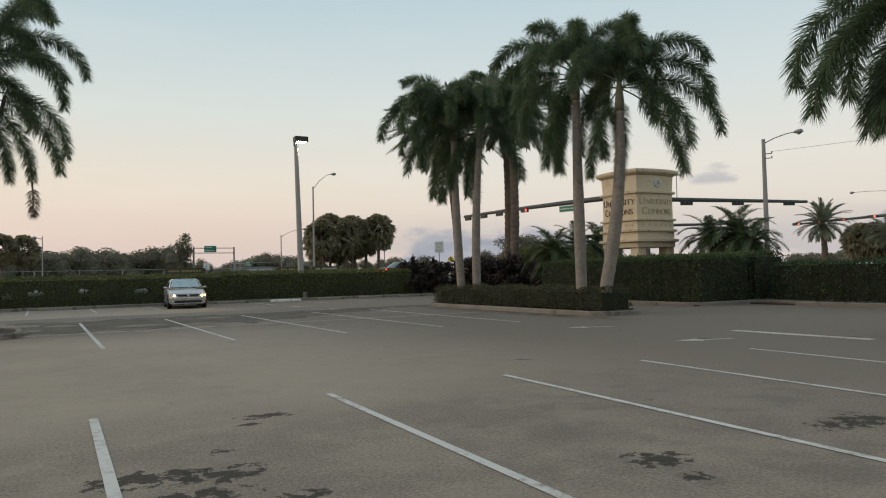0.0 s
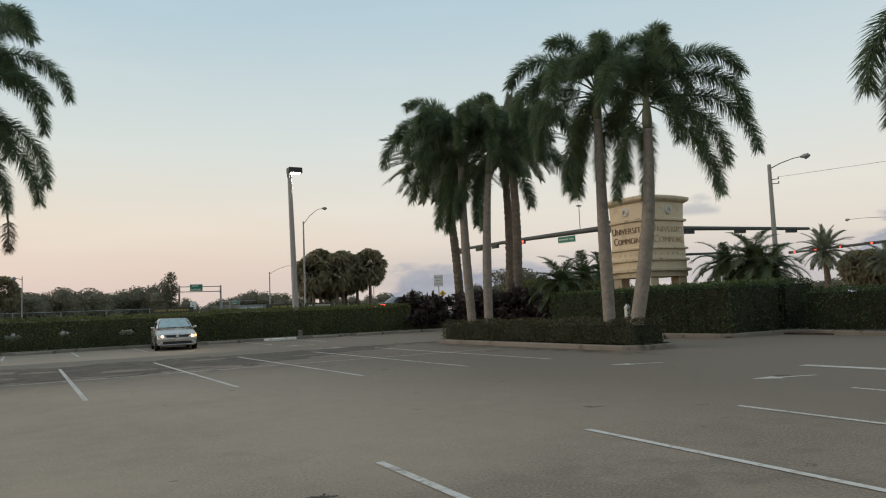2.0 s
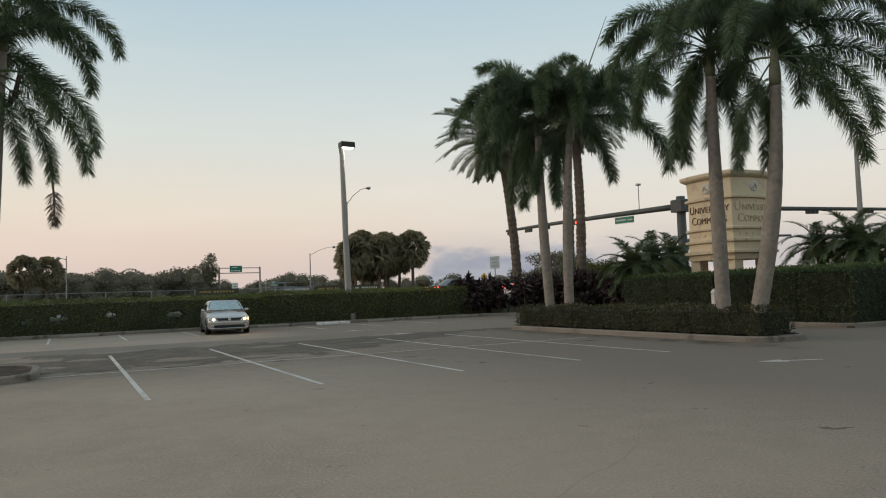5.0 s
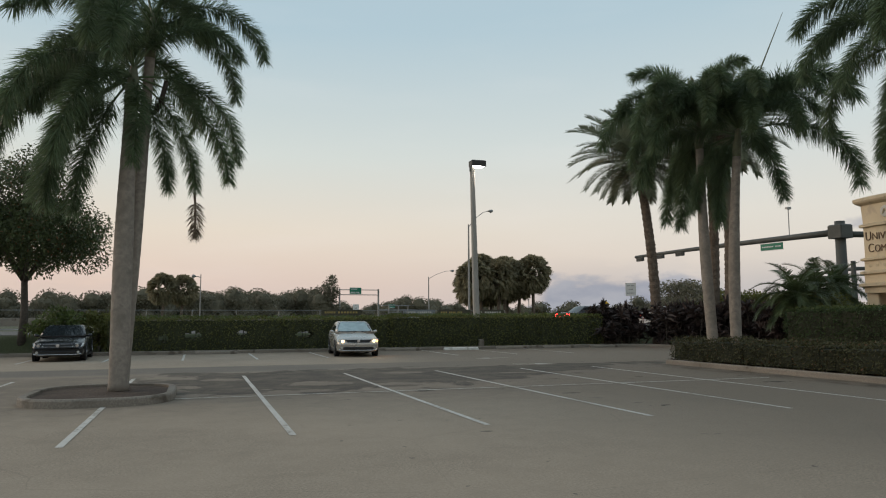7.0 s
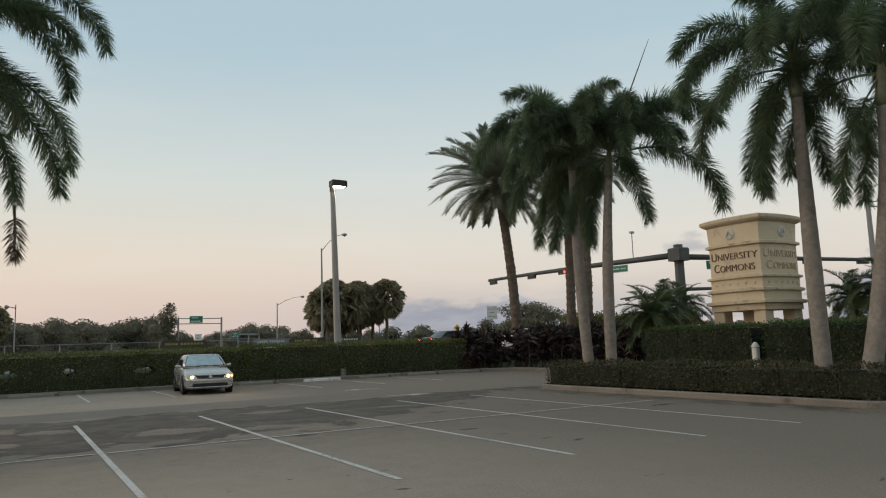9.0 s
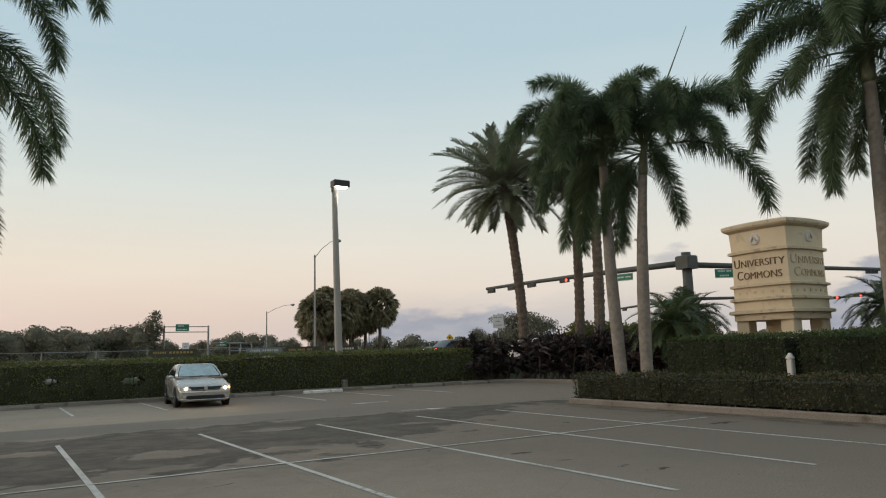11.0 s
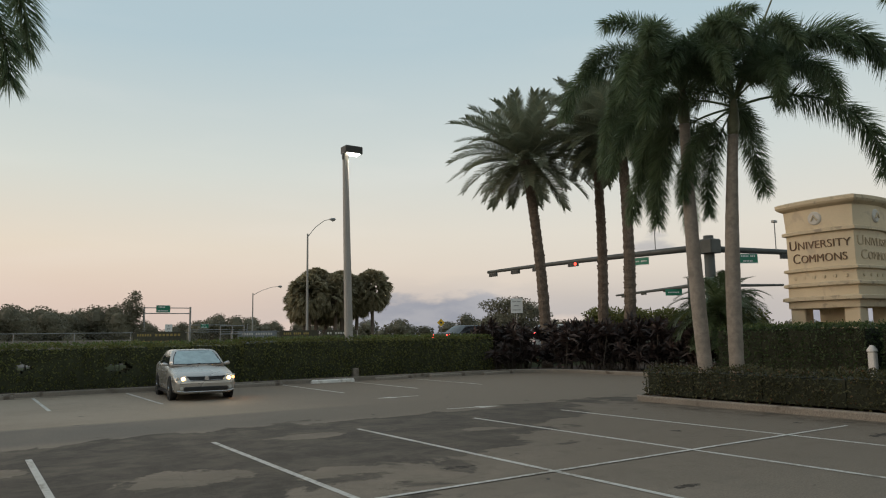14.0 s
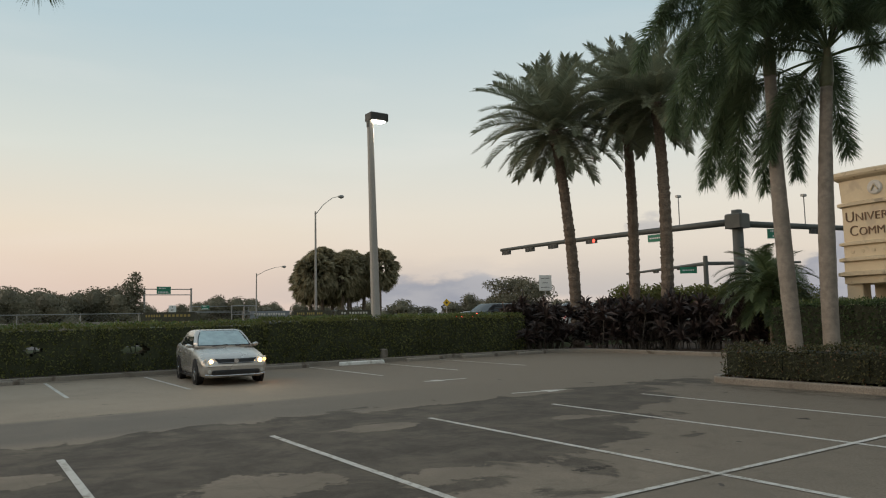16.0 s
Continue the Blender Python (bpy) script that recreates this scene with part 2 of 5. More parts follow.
    rough_patch = calc(nt, "MULTIPLY", rough_patch, calc(nt, "MULTIPLY", span(nt, y, 5.0, 8.0, 1.0, 0.0), span(nt, x, 2.5, 5.0)))
    col = mix(nt, rough_patch, col, (0.15, 0.125, 0.10))
    blot = noise_at(7.0, 7.0, 0.7, 0.3)
    # tar and oil patches left by parked cars
    for cx, cy, rx, ry in ((1.10, 4.62, 0.38, 0.22), (1.62, 4.42, 0.34, 0.20), (1.28, 3.95, 0.42, 0.16), (2.52, 6.45, 0.26, 0.13), (2.24, 6.12, 0.12, 0.07), (1.74, 5.15, 0.12, 0.10), (4.40, 2.50, 0.13, 0.08), (4.50, 2.98, 0.28, 0.20), (6.9, 2.95, 0.5, 0.22), (1.98, 3.62, 0.2, 0.1), (11.35, 22.5, 0.17, 0.07), (7.66, 19.4, 0.17, 0.07), (7.93, 17.45, 0.13, 0.06), (8.1, 16.95, 0.20, 0.07), (13.5, 20.0, 0.4, 0.14), (6.3, 22.0, 0.2, 0.1)):
        dx = calc(nt, "DIVIDE", calc(nt, "SUBTRACT", x, cx), rx)
        dy = calc(nt, "DIVIDE", calc(nt, "SUBTRACT", y, cy), ry)
        far = calc(nt, "ADD", calc(nt, "ADD", calc(nt, "MULTIPLY", dx, dx), calc(nt, "MULTIPLY", dy, dy)), calc(nt, "MULTIPLY", blot, 10.0))
        col = mix(nt, span(nt, far, 5.5, 5.9, 0.92, 0.0), col, (0.030, 0.023, 0.016))
    col = mix(nt, crumbs, col, (0.05, 0.04, 0.03))
    h = calc(nt, "ADD", stone, calc(nt, "MULTIPLY", mid, 0.5))
    bump = node(nt, "ShaderNodeBump", {"Strength": 0.5, "Distance": 0.012, "Height": h})
    p = node(nt, "ShaderNodeBsdfPrincipled", {"Base Color": col, "Roughness": 0.82, "Specular IOR Level": 0.3, "Normal": bump.outputs[0]})
    nt.links.new(p.outputs[0], node(nt, "ShaderNodeOutputMaterial").inputs[0])
    return m


def paint_material():
    """Road paint worn through to the asphalt in places."""
    m = bpy.data.materials.new("worn_white_paint")
    m.use_nodes = True
    nt = m.node_tree
    nt.nodes.clear()
    co = node(nt, "ShaderNodeNewGeometry").outputs["Position"]
    worn = node(nt, "ShaderNodeTexNoise", {"Vector": co, "Scale": 9.0, "Detail": 6.0, "Roughness": 0.7}).outputs["Fac"]
    broad = node(nt, "ShaderNodeTexNoise", {"Vector": co, "Scale": 0.7, "Detail": 3.0}).outputs["Fac"]
    col = mix(nt, span(nt, calc(nt, "ADD", worn, calc(nt, "MULTIPLY", broad, 0.5)), 0.70, 0.96), (0.56, 0.535, 0.485), (0.26, 0.225, 0.18))
    p = node(nt, "ShaderNodeBsdfPrincipled", {"Base Color": col, "Roughness": 0.7})
    nt.links.new(p.outputs[0], node(nt, "ShaderNodeOutputMaterial").inputs[0])
    return m


ASPHALT, PAINT = asphalt_material(), paint_material()
GRASS = surface("dry_grass", (0.075, 0.085, 0.04), 0.9, 0.35, 30, 0.4, 0.4)
ROAD = surface("road_asphalt", (0.11, 0.105, 0.10), 0.85, 0.2, 40, 0.3, 0.2)
CONCRETE = surface("weathered_concrete", (0.225, 0.195, 0.16), 0.85, 0.25, 30, 0.9, 0.35, stain=(0.10, 0.08, 0.06))
WHITE_CONCRETE = surface("white_painted_concrete", (0.66, 0.64, 0.60), 0.75, 0.1, 30, 2.0, 0.2, stain=(0.42, 0.39, 0.34))
POLE_CONCRETE = surface("grey_concrete_pole", (0.34, 0.32, 0.29), 0.8, 0.12, 25, 0.8, 0.2)
GALVANISED = surface("galvanised_steel", (0.30, 0.30, 0.29), 0.55, 0.1, 12, 1.0, 0.05, 0.7)
DARK_METAL = surface("dark_bronze_metal", (0.045, 0.043, 0.038), 0.5, 0.15, 20, 2.0, 0.05, 0.3)
MAST = surface("dark_painted_mast", (0.075, 0.078, 0.07), 0.6, 0.15, 15, 1.0, 0.08)
MULCH = surface("brown_mulch", (0.075, 0.05, 0.035), 0.95, 0.4, 25, 1.5, 0.7)
TRUNK = surface("grey_palm_trunk", (0.265, 0.228, 0.190), 0.85, 0.2, 9, 1.6, 0.35, stain=(0.18, 0.155, 0.13))
SHAFT = surface("green_crownshaft", (0.14, 0.15, 0.09), 0.55, 0.2, 6, 2.0, 0.15, stain=(0.20, 0.13, 0.09))
ROUGH_TRUNK = surface("rough_date_trunk", (0.145, 0.112, 0.085), 0.95, 0.35, 12, 2.0, 0.6)
BARK = surface("grey_bark", (0.10, 0.085, 0.07), 0.95, 0.3, 14, 1.5, 0.6)
# two dark fillers: the shade behind the leaves is put into their colour
CORE = surface("hedge_inner_shade", (0.050, 0.056, 0.028), 0.95, 0.3, 12, 1.5, 0.3)
DEEP_CORE = surface("hedge_deep_shade", (0.024, 0.027, 0.014), 0.95, 0.3, 12, 1.5, 0.3)
PALM_GREEN = leafy("foxtail_leaflets", (0.092, 0.132, 0.070), (0.185, 0.248, 0.130), 0.40, 0.45)
DATE_GREEN = leafy("date_leaflets", (0.195, 0.220, 0.145), (0.330, 0.352, 0.240), 0.5, 0.5)
DARK_STUB = surface("dark_dead_wood", (0.07, 0.055, 0.045), 0.95, 0.3, 14, 2.0, 0.5)
DEAD_LEAF = leafy("dead_frond", (0.10, 0.075, 0.045), (0.17, 0.13, 0.085), 0.8, 0.1)
FERN_GREEN = leafy("pygmy_palm_leaflets", (0.070, 0.100, 0.042), (0.135, 0.170, 0.075), 0.42, 0.35)
SABAL_GREEN = leafy("fan_palm_leaves", (0.245, 0.220, 0.135), (0.400, 0.345, 0.215), 0.55, 0.4)
# green paled for the backlight and haze on the back hedge; shrubs share it
HEDGE_GREEN = leafy("paled_hedge_leaves", (0.118, 0.124, 0.038), (0.195, 0.202, 0.066), 0.6, 0.45)
SIGN_HEDGE = leafy("deep_green_hedge_leaves", (0.044, 0.070, 0.025), (0.082, 0.120, 0.042), 0.55, 0.3)
TOP_GREEN = leafy("yellow_green_leaves", (0.075, 0.105, 0.030), (0.135, 0.175, 0.055), 0.45, 0.35)
ISLAND_GREEN = leafy("olive_hedge_leaves", (0.048, 0.050, 0.021), (0.098, 0.094, 0.040), 0.55, 0.2, (0.13, 0.07, 0.035))
TI_LEAF = leafy("purple_ti_leaves", (0.032, 0.025, 0.022), (0.074, 0.050, 0.044), 0.5, 0.1)
OAK_LEAF = leafy("oak_leaves", (0.048, 0.066, 0.026), (0.105, 0.132, 0.052), 0.5, 0.3, (0.14, 0.075, 0.03))
# far foliage paled in its colour to stand in for distance haze
HAZE_LEAF = leafy("haze_paled_leaves", (0.150, 0.140, 0.095), (0.225, 0.205, 0.140), 0.7, 0.25)
STUCCO = surface("cream_stucco", (0.64, 0.525, 0.36), 0.85, 0.07, 45, 0.8, 0.25, stain=(0.52, 0.42, 0.30))
STUCCO_TRIM = surface("cream_moulding", (0.58, 0.475, 0.325), 0.85, 0.08, 45, 1.5, 0.2, stain=(0.36, 0.29, 0.21))
LETTER = surface("dark_bronze_letters", (0.110, 0.068, 0.042), 0.38, 0.15, 30, 3.0, 0.05, 0.6)
# same bronze, paled in the colour as if reflecting the bright sky
LETTER_SKYLIT = surface("sky_sheen_bronze_letters", (0.47, 0.38, 0.255), 0.45, 0.12, 30, 3.0, 0.05, 0.35)
SEAL = surface("pale_plaster_seal", (0.56, 0.53, 0.48), 0.8, 0.1, 30, 3.0, 0.3)
SIGN_GREEN = surface("road_sign_green", (0.025, 0.19, 0.115), 0.5, 0.06, 10, 2.0, 0.02)
SIGN_WHITE = surface("road_sign_white", (0.72, 0.72, 0.70), 0.5, 0.06, 10, 2.0, 0.02)
SIGN_YELLOW = surface("road_sign_yellow", (0.72, 0.42, 0.03), 0.5, 0.06, 10, 2.0, 0.02)
SIGN_BLACK = surface("sign_black", (0.03, 0.03, 0.03), 0.6, 0.1, 10, 2.0, 0.02)
YELLOW = surface("banner_yellow", (0.36, 0.26, 0.08), 0.7, 0.12, 10, 2.0, 0.05)
BANNER_DARK = surface("banner_dark", (0.070, 0.064, 0.042), 0.75, 0.2, 8, 1.5, 0.1)
BANNER_BLUE = surface("banner_grey_blue", (0.21, 0.225, 0.24), 0.75, 0.15, 8, 1.5, 0.1)
SILVER = surface("silver_car_paint", (0.50, 0.485, 0.455), 0.26, 0.04, 90, 0.8, 0.01, 0.6, spec=0.6)
BLACK_PAINT = surface("black_car_paint", (0.012, 0.014, 0.016), 0.22, 0.1, 60, 0.8, 0.01, 0.1, spec=0.6)
DARK_PAINT = surface("charcoal_car_paint", (0.03, 0.03, 0.033), 0.25, 0.1, 60, 0.8, 0.01, 0.2, spec=0.6)
WHITE_PAINT = surface("white_car_paint", (0.70, 0.70, 0.69), 0.3, 0.04, 60, 0.8, 0.01, 0.0, spec=0.6)
CAR_GLASS = surface("tinted_car_glass", (0.02, 0.025, 0.028), 0.06, 0.1, 5, 1.0, 0.0, 0.0, spec=0.4)
# sunshade colour, the sky's teal reflection in the screen painted into it
SCREEN_GLASS = surface("sunshade_with_sky_reflection", (0.34, 0.45, 0.47), 0.14, 0.14, 3, 1.1, 0.0, 0.0, spec=0.7, stain=(0.24, 0.31, 0.33))
RUBBER = surface("black_rubber", (0.018, 0.018, 0.018), 0.85, 0.2, 30, 3.0, 0.2)
BLACK_PLASTIC = surface("black_plastic", (0.012, 0.012, 0.012), 0.55, 0.2, 20, 3.0, 0.05)
CHROME = surface("chrome_trim", (0.62, 0.62, 0.62), 0.2, 0.05, 20, 3.0, 0.01, 0.95)
LENS = surface("clear_lamp_lens", (0.55, 0.55, 0.52), 0.12, 0.1, 20, 3.0, 0.02, 0.3, spec=0.8)
LAMP_ON = glowing("parking_lamp_on", (1.0, 0.93, 0.78), 22.0)
HEAD_ON = glowing("headlight_on", (1.0, 0.62, 0.26), 6.0)
TURN_ON = glowing("amber_light_on", (1.0, 0.42, 0.12), 4.0)
TAIL_ON = glowing("tail_light_on", (1.0, 0.03, 0.03), 14.0)
RED_ON = glowing("red_signal_on", (1.0, 0.06, 0.04), 3.5)

# ---- mesh helpers ----
class Shape:
    """Vertices and faces gathered into one mesh."""

    def __init__(self):
        self.v, self.f = [], []

    def add(self, verts, faces):
        n = len(self.v)
        self.v += [tuple(p) for p in verts]
        self.f += [tuple(i + n for i in f) for f in faces]
        return self

    def quad(self, a, b, c, d):
        return self.add((a, b, c, d), ((0, 1, 2, 3),))

    def box(self, x0, y0, z0, x1, y1, z1, c=0.0):
        """A box, its upright edges and top cut back by c."""
        if not c:
            v = [(x, y, z) for z in (z0, z1) for x, y in ((x0, y0), (x1, y0), (x1, y1), (x0, y1))]
            return self.add(v, ((3, 2, 1, 0), (4, 5, 6, 7), (0, 1, 5, 4), (1, 2, 6, 5), (2, 3, 7, 6), (3, 0, 4, 7)))
        ring = lambda d, e, z: [(x0 + d + e, y0 + d, z), (x1 - d - e, y0 + d, z), (x1 - d, y0 + d + e, z), (x1 - d, y1 - d - e, z), (x1 - d - e, y1 - d, z), (x0 + d + e, y1 - d, z), (x0 + d, y1 - d - e, z), (x0 + d, y0 + d + e, z)]
        return self.loft([ring(0, c, z0), ring(0, c, z1 - c), ring(c, c * 0.6, z1)])

    def loft(self, rings, closed=True, caps=True):
        n = len(rings[0])
        faces = []
        for i in range(len(rings) - 1):
            for j in range(n if closed else n - 1):
                k = (j + 1) % n
                faces.append((i * n + j, i * n + k, (i + 1) * n + k, (i + 1) * n + j))
        if caps and closed:
            faces.append(tuple(range(n - 1, -1, -1)))
            faces.append(tuple((len(rings) - 1) * n + j for j in range(n)))
        return self.add([p for r in rings for p in r], faces)

    def tube(self, path, radii, sides=10):
        """A round bar along points, with a radius at each."""
        path = [Vector(p) for p in path]
        rings, side = [], None
        for i, p in enumerate(path):
            t = (path[min(i + 1, len(path) - 1)] - path[max(i - 1, 0)]).normalized()
            if side is None:
                side = t.cross(Vector((0, 0, 1)) if abs(t.z) < 0.9 else Vector((0, 1, 0))).normalized()
            side = (side - t * side.dot(t)).normalized()
            up = t.cross(side)
            r = radii[i] if hasattr(radii, "__len__") else radii
            rings.append([p + (side * math.cos(a) + up * math.sin(a)) * r for a in (2 * math.pi * k / sides for k in range(sides))])
        return self.loft(rings)

    def disc(self, centre, normal, r, depth, sides=16):
        c, n = Vector(centre), Vector(normal).normalized()
        return self.tube([c, c + n * depth], [r, r], sides)

    def mesh(self, name, material, smooth=False):
        me = bpy.data.meshes.new(name)
        me.from_pydata(self.v, [], self.f)
        me.materials.append(material)
        if smooth:
            me.shade_smooth()
        me.update()
        return me


def part(name, shape, material, parent=None, label="", smooth=False, m=None):
    """ONE mesh object, under a thing or a part where a parent is given."""
    me = shape if isinstance(shape, bpy.types.Mesh) else shape.mesh(name, material, smooth)
    ob = new(name, me)
    if parent:
        ob.parent = parent
    if m is not None:
        ob.matrix_basis = m
    return tagged(ob, label)


def thing(name, m, label, category, group="", kind=""):
    ob = new(name)
    ob.empty_display_size = 0.3
    ob.matrix_basis = m
    return tagged(ob, label, category, group, kind)


def structure(name, shape, material, label, category, smooth=False):
    return tagged(part(name, shape, material, None, "", smooth), label, category, kind="structure")


def leaves(pos, way, size, width, material, name="foliage", bend=0.25, up=None, rng=None):
    """Many narrow leaves as one mesh: base points, directions, lengths and widths as arrays."""
    n = len(pos)
    way = way / np.linalg.norm(way, axis=1, keepdims=True)
    if up is None:
        up = rng.normal(size=(n, 3))
    side = np.cross(way, up)
    side /= np.linalg.norm(side, axis=1, keepdims=True) + 1e-9
    size, width = np.broadcast_to(size, n)[:, None], np.broadcast_to(width, n)[:, None]
    mid = pos + way * size * 0.5
    tip = pos + way * size + np.array((0, 0, -1.0)) * size * bend
    v = np.stack([pos - side * width * 0.25, pos + side * width * 0.25, mid + side * width * 0.5, mid - side * width * 0.5, tip], 1).reshape(-1, 3)
    b = np.arange(n)[:, None] * 5
    quads, tris = b + np.array((0, 1, 2, 3)), b + np.array((3, 2, 4))
    me = bpy.data.meshes.new(name)
    me.vertices.add(n * 5)
    me.vertices.foreach_set("co", v.astype(np.float32).ravel())
    idx = np.concatenate([quads, tris], 1).ravel()
    me.loops.add(n * 7)
    me.loops.foreach_set("vertex_index", idx.astype(np.int32))
    me.polygons.add(n * 2)
    start = np.stack([np.arange(n) * 7, np.arange(n) * 7 + 4], 1).ravel()
    me.polygons.foreach_set("loop_start", start.astype(np.int32))
    me.update(calc_edges=True)
    me.validate()
    me.materials.append(material)
    return me


def sweep(path, profile, closed=False):
    """A profile of (outward, height) swept along a plan line."""
    s, n = Shape(), len(path)
    rings = []
    for i, p in enumerate(path):
        a, b = (path[(i - 1) % n], path[(i + 1) % n]) if closed else (path[max(i - 1, 0)], path[min(i + 1, n - 1)])
        t = (Vector((b[0], b[1])) - Vector((a[0], a[1]))).normalized()
        rings.append([(p[0] - t.y * o, p[1] + t.x * o, h) for o, h in profile])
    if closed:
        rings.append(rings[0])
    return s.loft(rings, True, not closed)


def arc(cx, cy, r, a0, a1, n=8):
    return [(cx + r * math.cos(radians(a0 + (a1 - a0) * i / n)), cy + r * math.sin(radians(a0 + (a1 - a0) * i / n))) for i in range(n + 1)]

# ---- ground, lot, road ----
def land(x, y):
    """The land rises nearly a metre from the lot to the main road behind the back hedge."""
    u = min(max((y - 42.7) / 1.1, 0.0), 1.0)
    return -0.02 + 0.87 * u * u * (3 - 2 * u)


def grid_shape(xs, ys, fn):
    s = Shape()
    s.v = [(x, y, fn(x, y)) for y in ys for x in xs]
    n = len(xs)
    s.f = [(j * n + i, j * n + i + 1, (j + 1) * n + i + 1, (j + 1) * n + i) for j in range(len(ys) - 1) for i in range(n - 1)]
    return s


structure("ground", grid_shape([-2400, -400, -90, -45, -20, 0, 12, 24, 36, 60, 120, 400, 2400], [-2400, -300, -60, -20, 10, 30, 42.7, 42.9, 43.1, 43.4, 43.6, 43.8, 60, 90, 150, 400, 2400], land), GRASS, "dry grass verge and open land", "ground", True)

KERB_Y, KERB_X = 40.7, 23.9
lot = Shape()
lot_edge = [(-45, -40), (KERB_X, -40), (KERB_X, 38.0)] + arc(KERB_X - 2.7, 38.0, 2.7, 0, 90, 8)[1:] + [(-45, KERB_Y)]
lot.add([(x, y, 0.0) for x, y in lot_edge], [tuple(range(len(lot_edge)))])
structure("parking_lot", lot, ASPHALT, "weathered grey asphalt parking lot with stains", "pavement")
road = Shape().box(-300, 43.85, 0.70, 300, 57.5, 0.862)
structure("road_1", road, ROAD, "asphalt main road behind the hedge", "road")
cross_road = Shape().box(45.5, -200, -0.1, 60.0, 42.7, 0.012)
structure("road_2", cross_road, ROAD, "asphalt cross road beside the sign", "road")
far_road = Shape().box(-300, 66.0, 0.70, 300, 76.0, 0.860)
structure("road_3", far_road, ROAD, "far carriageway of the main road", "road")

kerb_profile = [(0.0, -0.05), (0.0, 0.12), (-0.025, 0.15), (-0.14, 0.15), (-0.15, 0.14), (-0.15, -0.05)]


def kerb(path, label, closed=False):
    return structure("kerb", sweep(path, kerb_profile, closed), CONCRETE, label, "kerb")


kerb([(KERB_X, -40), (KERB_X, 10.0), (KERB_X, 15.0), (24.5, 16.6), (24.3, 17.25), (21.7, 17.4), (21.3, 17.8), (21.3, 22.7), (21.7, 23.1), (KERB_X, 23.3), (KERB_X, 38.0)] + arc(KERB_X - 2.7, 38.0, 2.7, 0, 90, 8)[1:] + [(10, KERB_Y), (-45, KERB_Y)], "weathered concrete kerb round the parking lot")


def stripe(x0, y0, x1, y1, w=0.09, z=0.006):
    t = Vector((x1 - x0, y1 - y0)).normalized() * (w / 2)
    s = Shape().quad((x0 + t.y, y0 - t.x, z), (x1 + t.y, y1 - t.x, z), (x1 - t.y, y1 + t.x, z), (x0 - t.y, y0 + t.x, z))
    return tagged(part("parking_line", s, PAINT), "worn white painted line on the asphalt", "road marking", "parking lines", "structure")


BAY, ROW_NEAR, ROW_MID, ROW_FAR = 2.74, 15.8, 20.97, 26.5
for k in range(-5, 5):
    x = 1.6 + BAY * k - (0.25 if k == 4 else 0)
    if k == -1:
        stripe(x, ROW_NEAR, x, 20.1), stripe(x, 24.0, x, ROW_FAR)
    else:
        stripe(x, ROW_NEAR, x, ROW_FAR)
stripe(-0.05, ROW_MID, 14.2, ROW_MID, 0.075, 0.010)
stripe(-14.0, ROW_MID, -3.0, ROW_MID, 0.085, 0.010)
for k in range(-4, 5):
    x = 0.93 + 2.57 * k
    stripe(x, 7.35, x - 0.15 - 0.17 * min(max(0, k), 2), -2.2)
for k in range(-5, 6):
    if k not in (2,):
        stripe(2.62 + BAY * k, 34.9, 2.62 + BAY * k, 40.2)
stripe(14.0, 9.95, 14.1, 6.9, 0.28)


def arrow(x, y, turn, label, size=0.75):
    s = Shape()
    outline = [(-0.95, -0.07), (0.15, -0.07), (0.15, -0.30), (0.95, 0.0), (0.15, 0.30), (0.15, 0.07), (-0.95, 0.07)]
    c, d = math.cos(radians(turn)), math.sin(radians(turn))
    s.add([(x + (c * a - d * b) * size, y + (d * a + c * b) * size, 0.006) for a, b in outline], [tuple(range(7))])
    return tagged(part("lane_arrow", s, PAINT), label, "road marking", "lane arrows", "structure")


arrow(11.15, 28.35, -10, "worn white lane arrow on the asphalt")
arrow(11.3, 32.3, 180, "faded white lane arrow on the asphalt")
arrow(11.92, 8.94, 160, "worn white lane arrow on the asphalt", 0.66)
arrow(12.45, 12.95, 155, "faded white lane arrow on the asphalt", 0.66)


def wheel_stop(x, y, material, label, turn=0):
    t = thing("wheel_stop", pose(x, y, 0, 0, 0, turn), label, "wheel stop", "wheel stops along the kerb")
    s = Shape()
    prof = [(-0.10, 0.0), (-0.09, 0.09), (-0.05, 0.13), (0.05, 0.13), (0.09, 0.09), (0.10, 0.0)]
    s.loft([[(e * 0.99, a * k, b * k) for a, b in prof] for e, k in ((-0.92, 0.7), (-0.88, 1.0), (0.88, 1.0), (0.92, 0.7))])
    part("block", s, material, t)
    for e in (-0.6, 0.6):
        part("pin", Shape().disc((e, 0, 0.12), (0, 0, 1), 0.02, 0.016, 8), DARK_METAL, t)


wheel_stop(12.9, 40.15, WHITE_CONCRETE, "white painted concrete wheel stop against the kerb")
wheel_stop(15.7, 40.2, CONCRETE, "bare grey concrete wheel stop, slightly askew", 3)
wheel_stop(18.4, 40.2, CONCRETE, "bare grey concrete wheel stop, slightly askew", -4)
wheel_stop(21.0, 40.0, CONCRETE, "bare grey concrete wheel stop, slightly askew", 5)
wheel_stop(9.9, 40.2, CONCRETE, "bare grey concrete wheel stop, slightly askew", -2)
wheel_stop(1.2, 40.2, CONCRETE, "bare grey concrete wheel stop, slightly askew", 2)

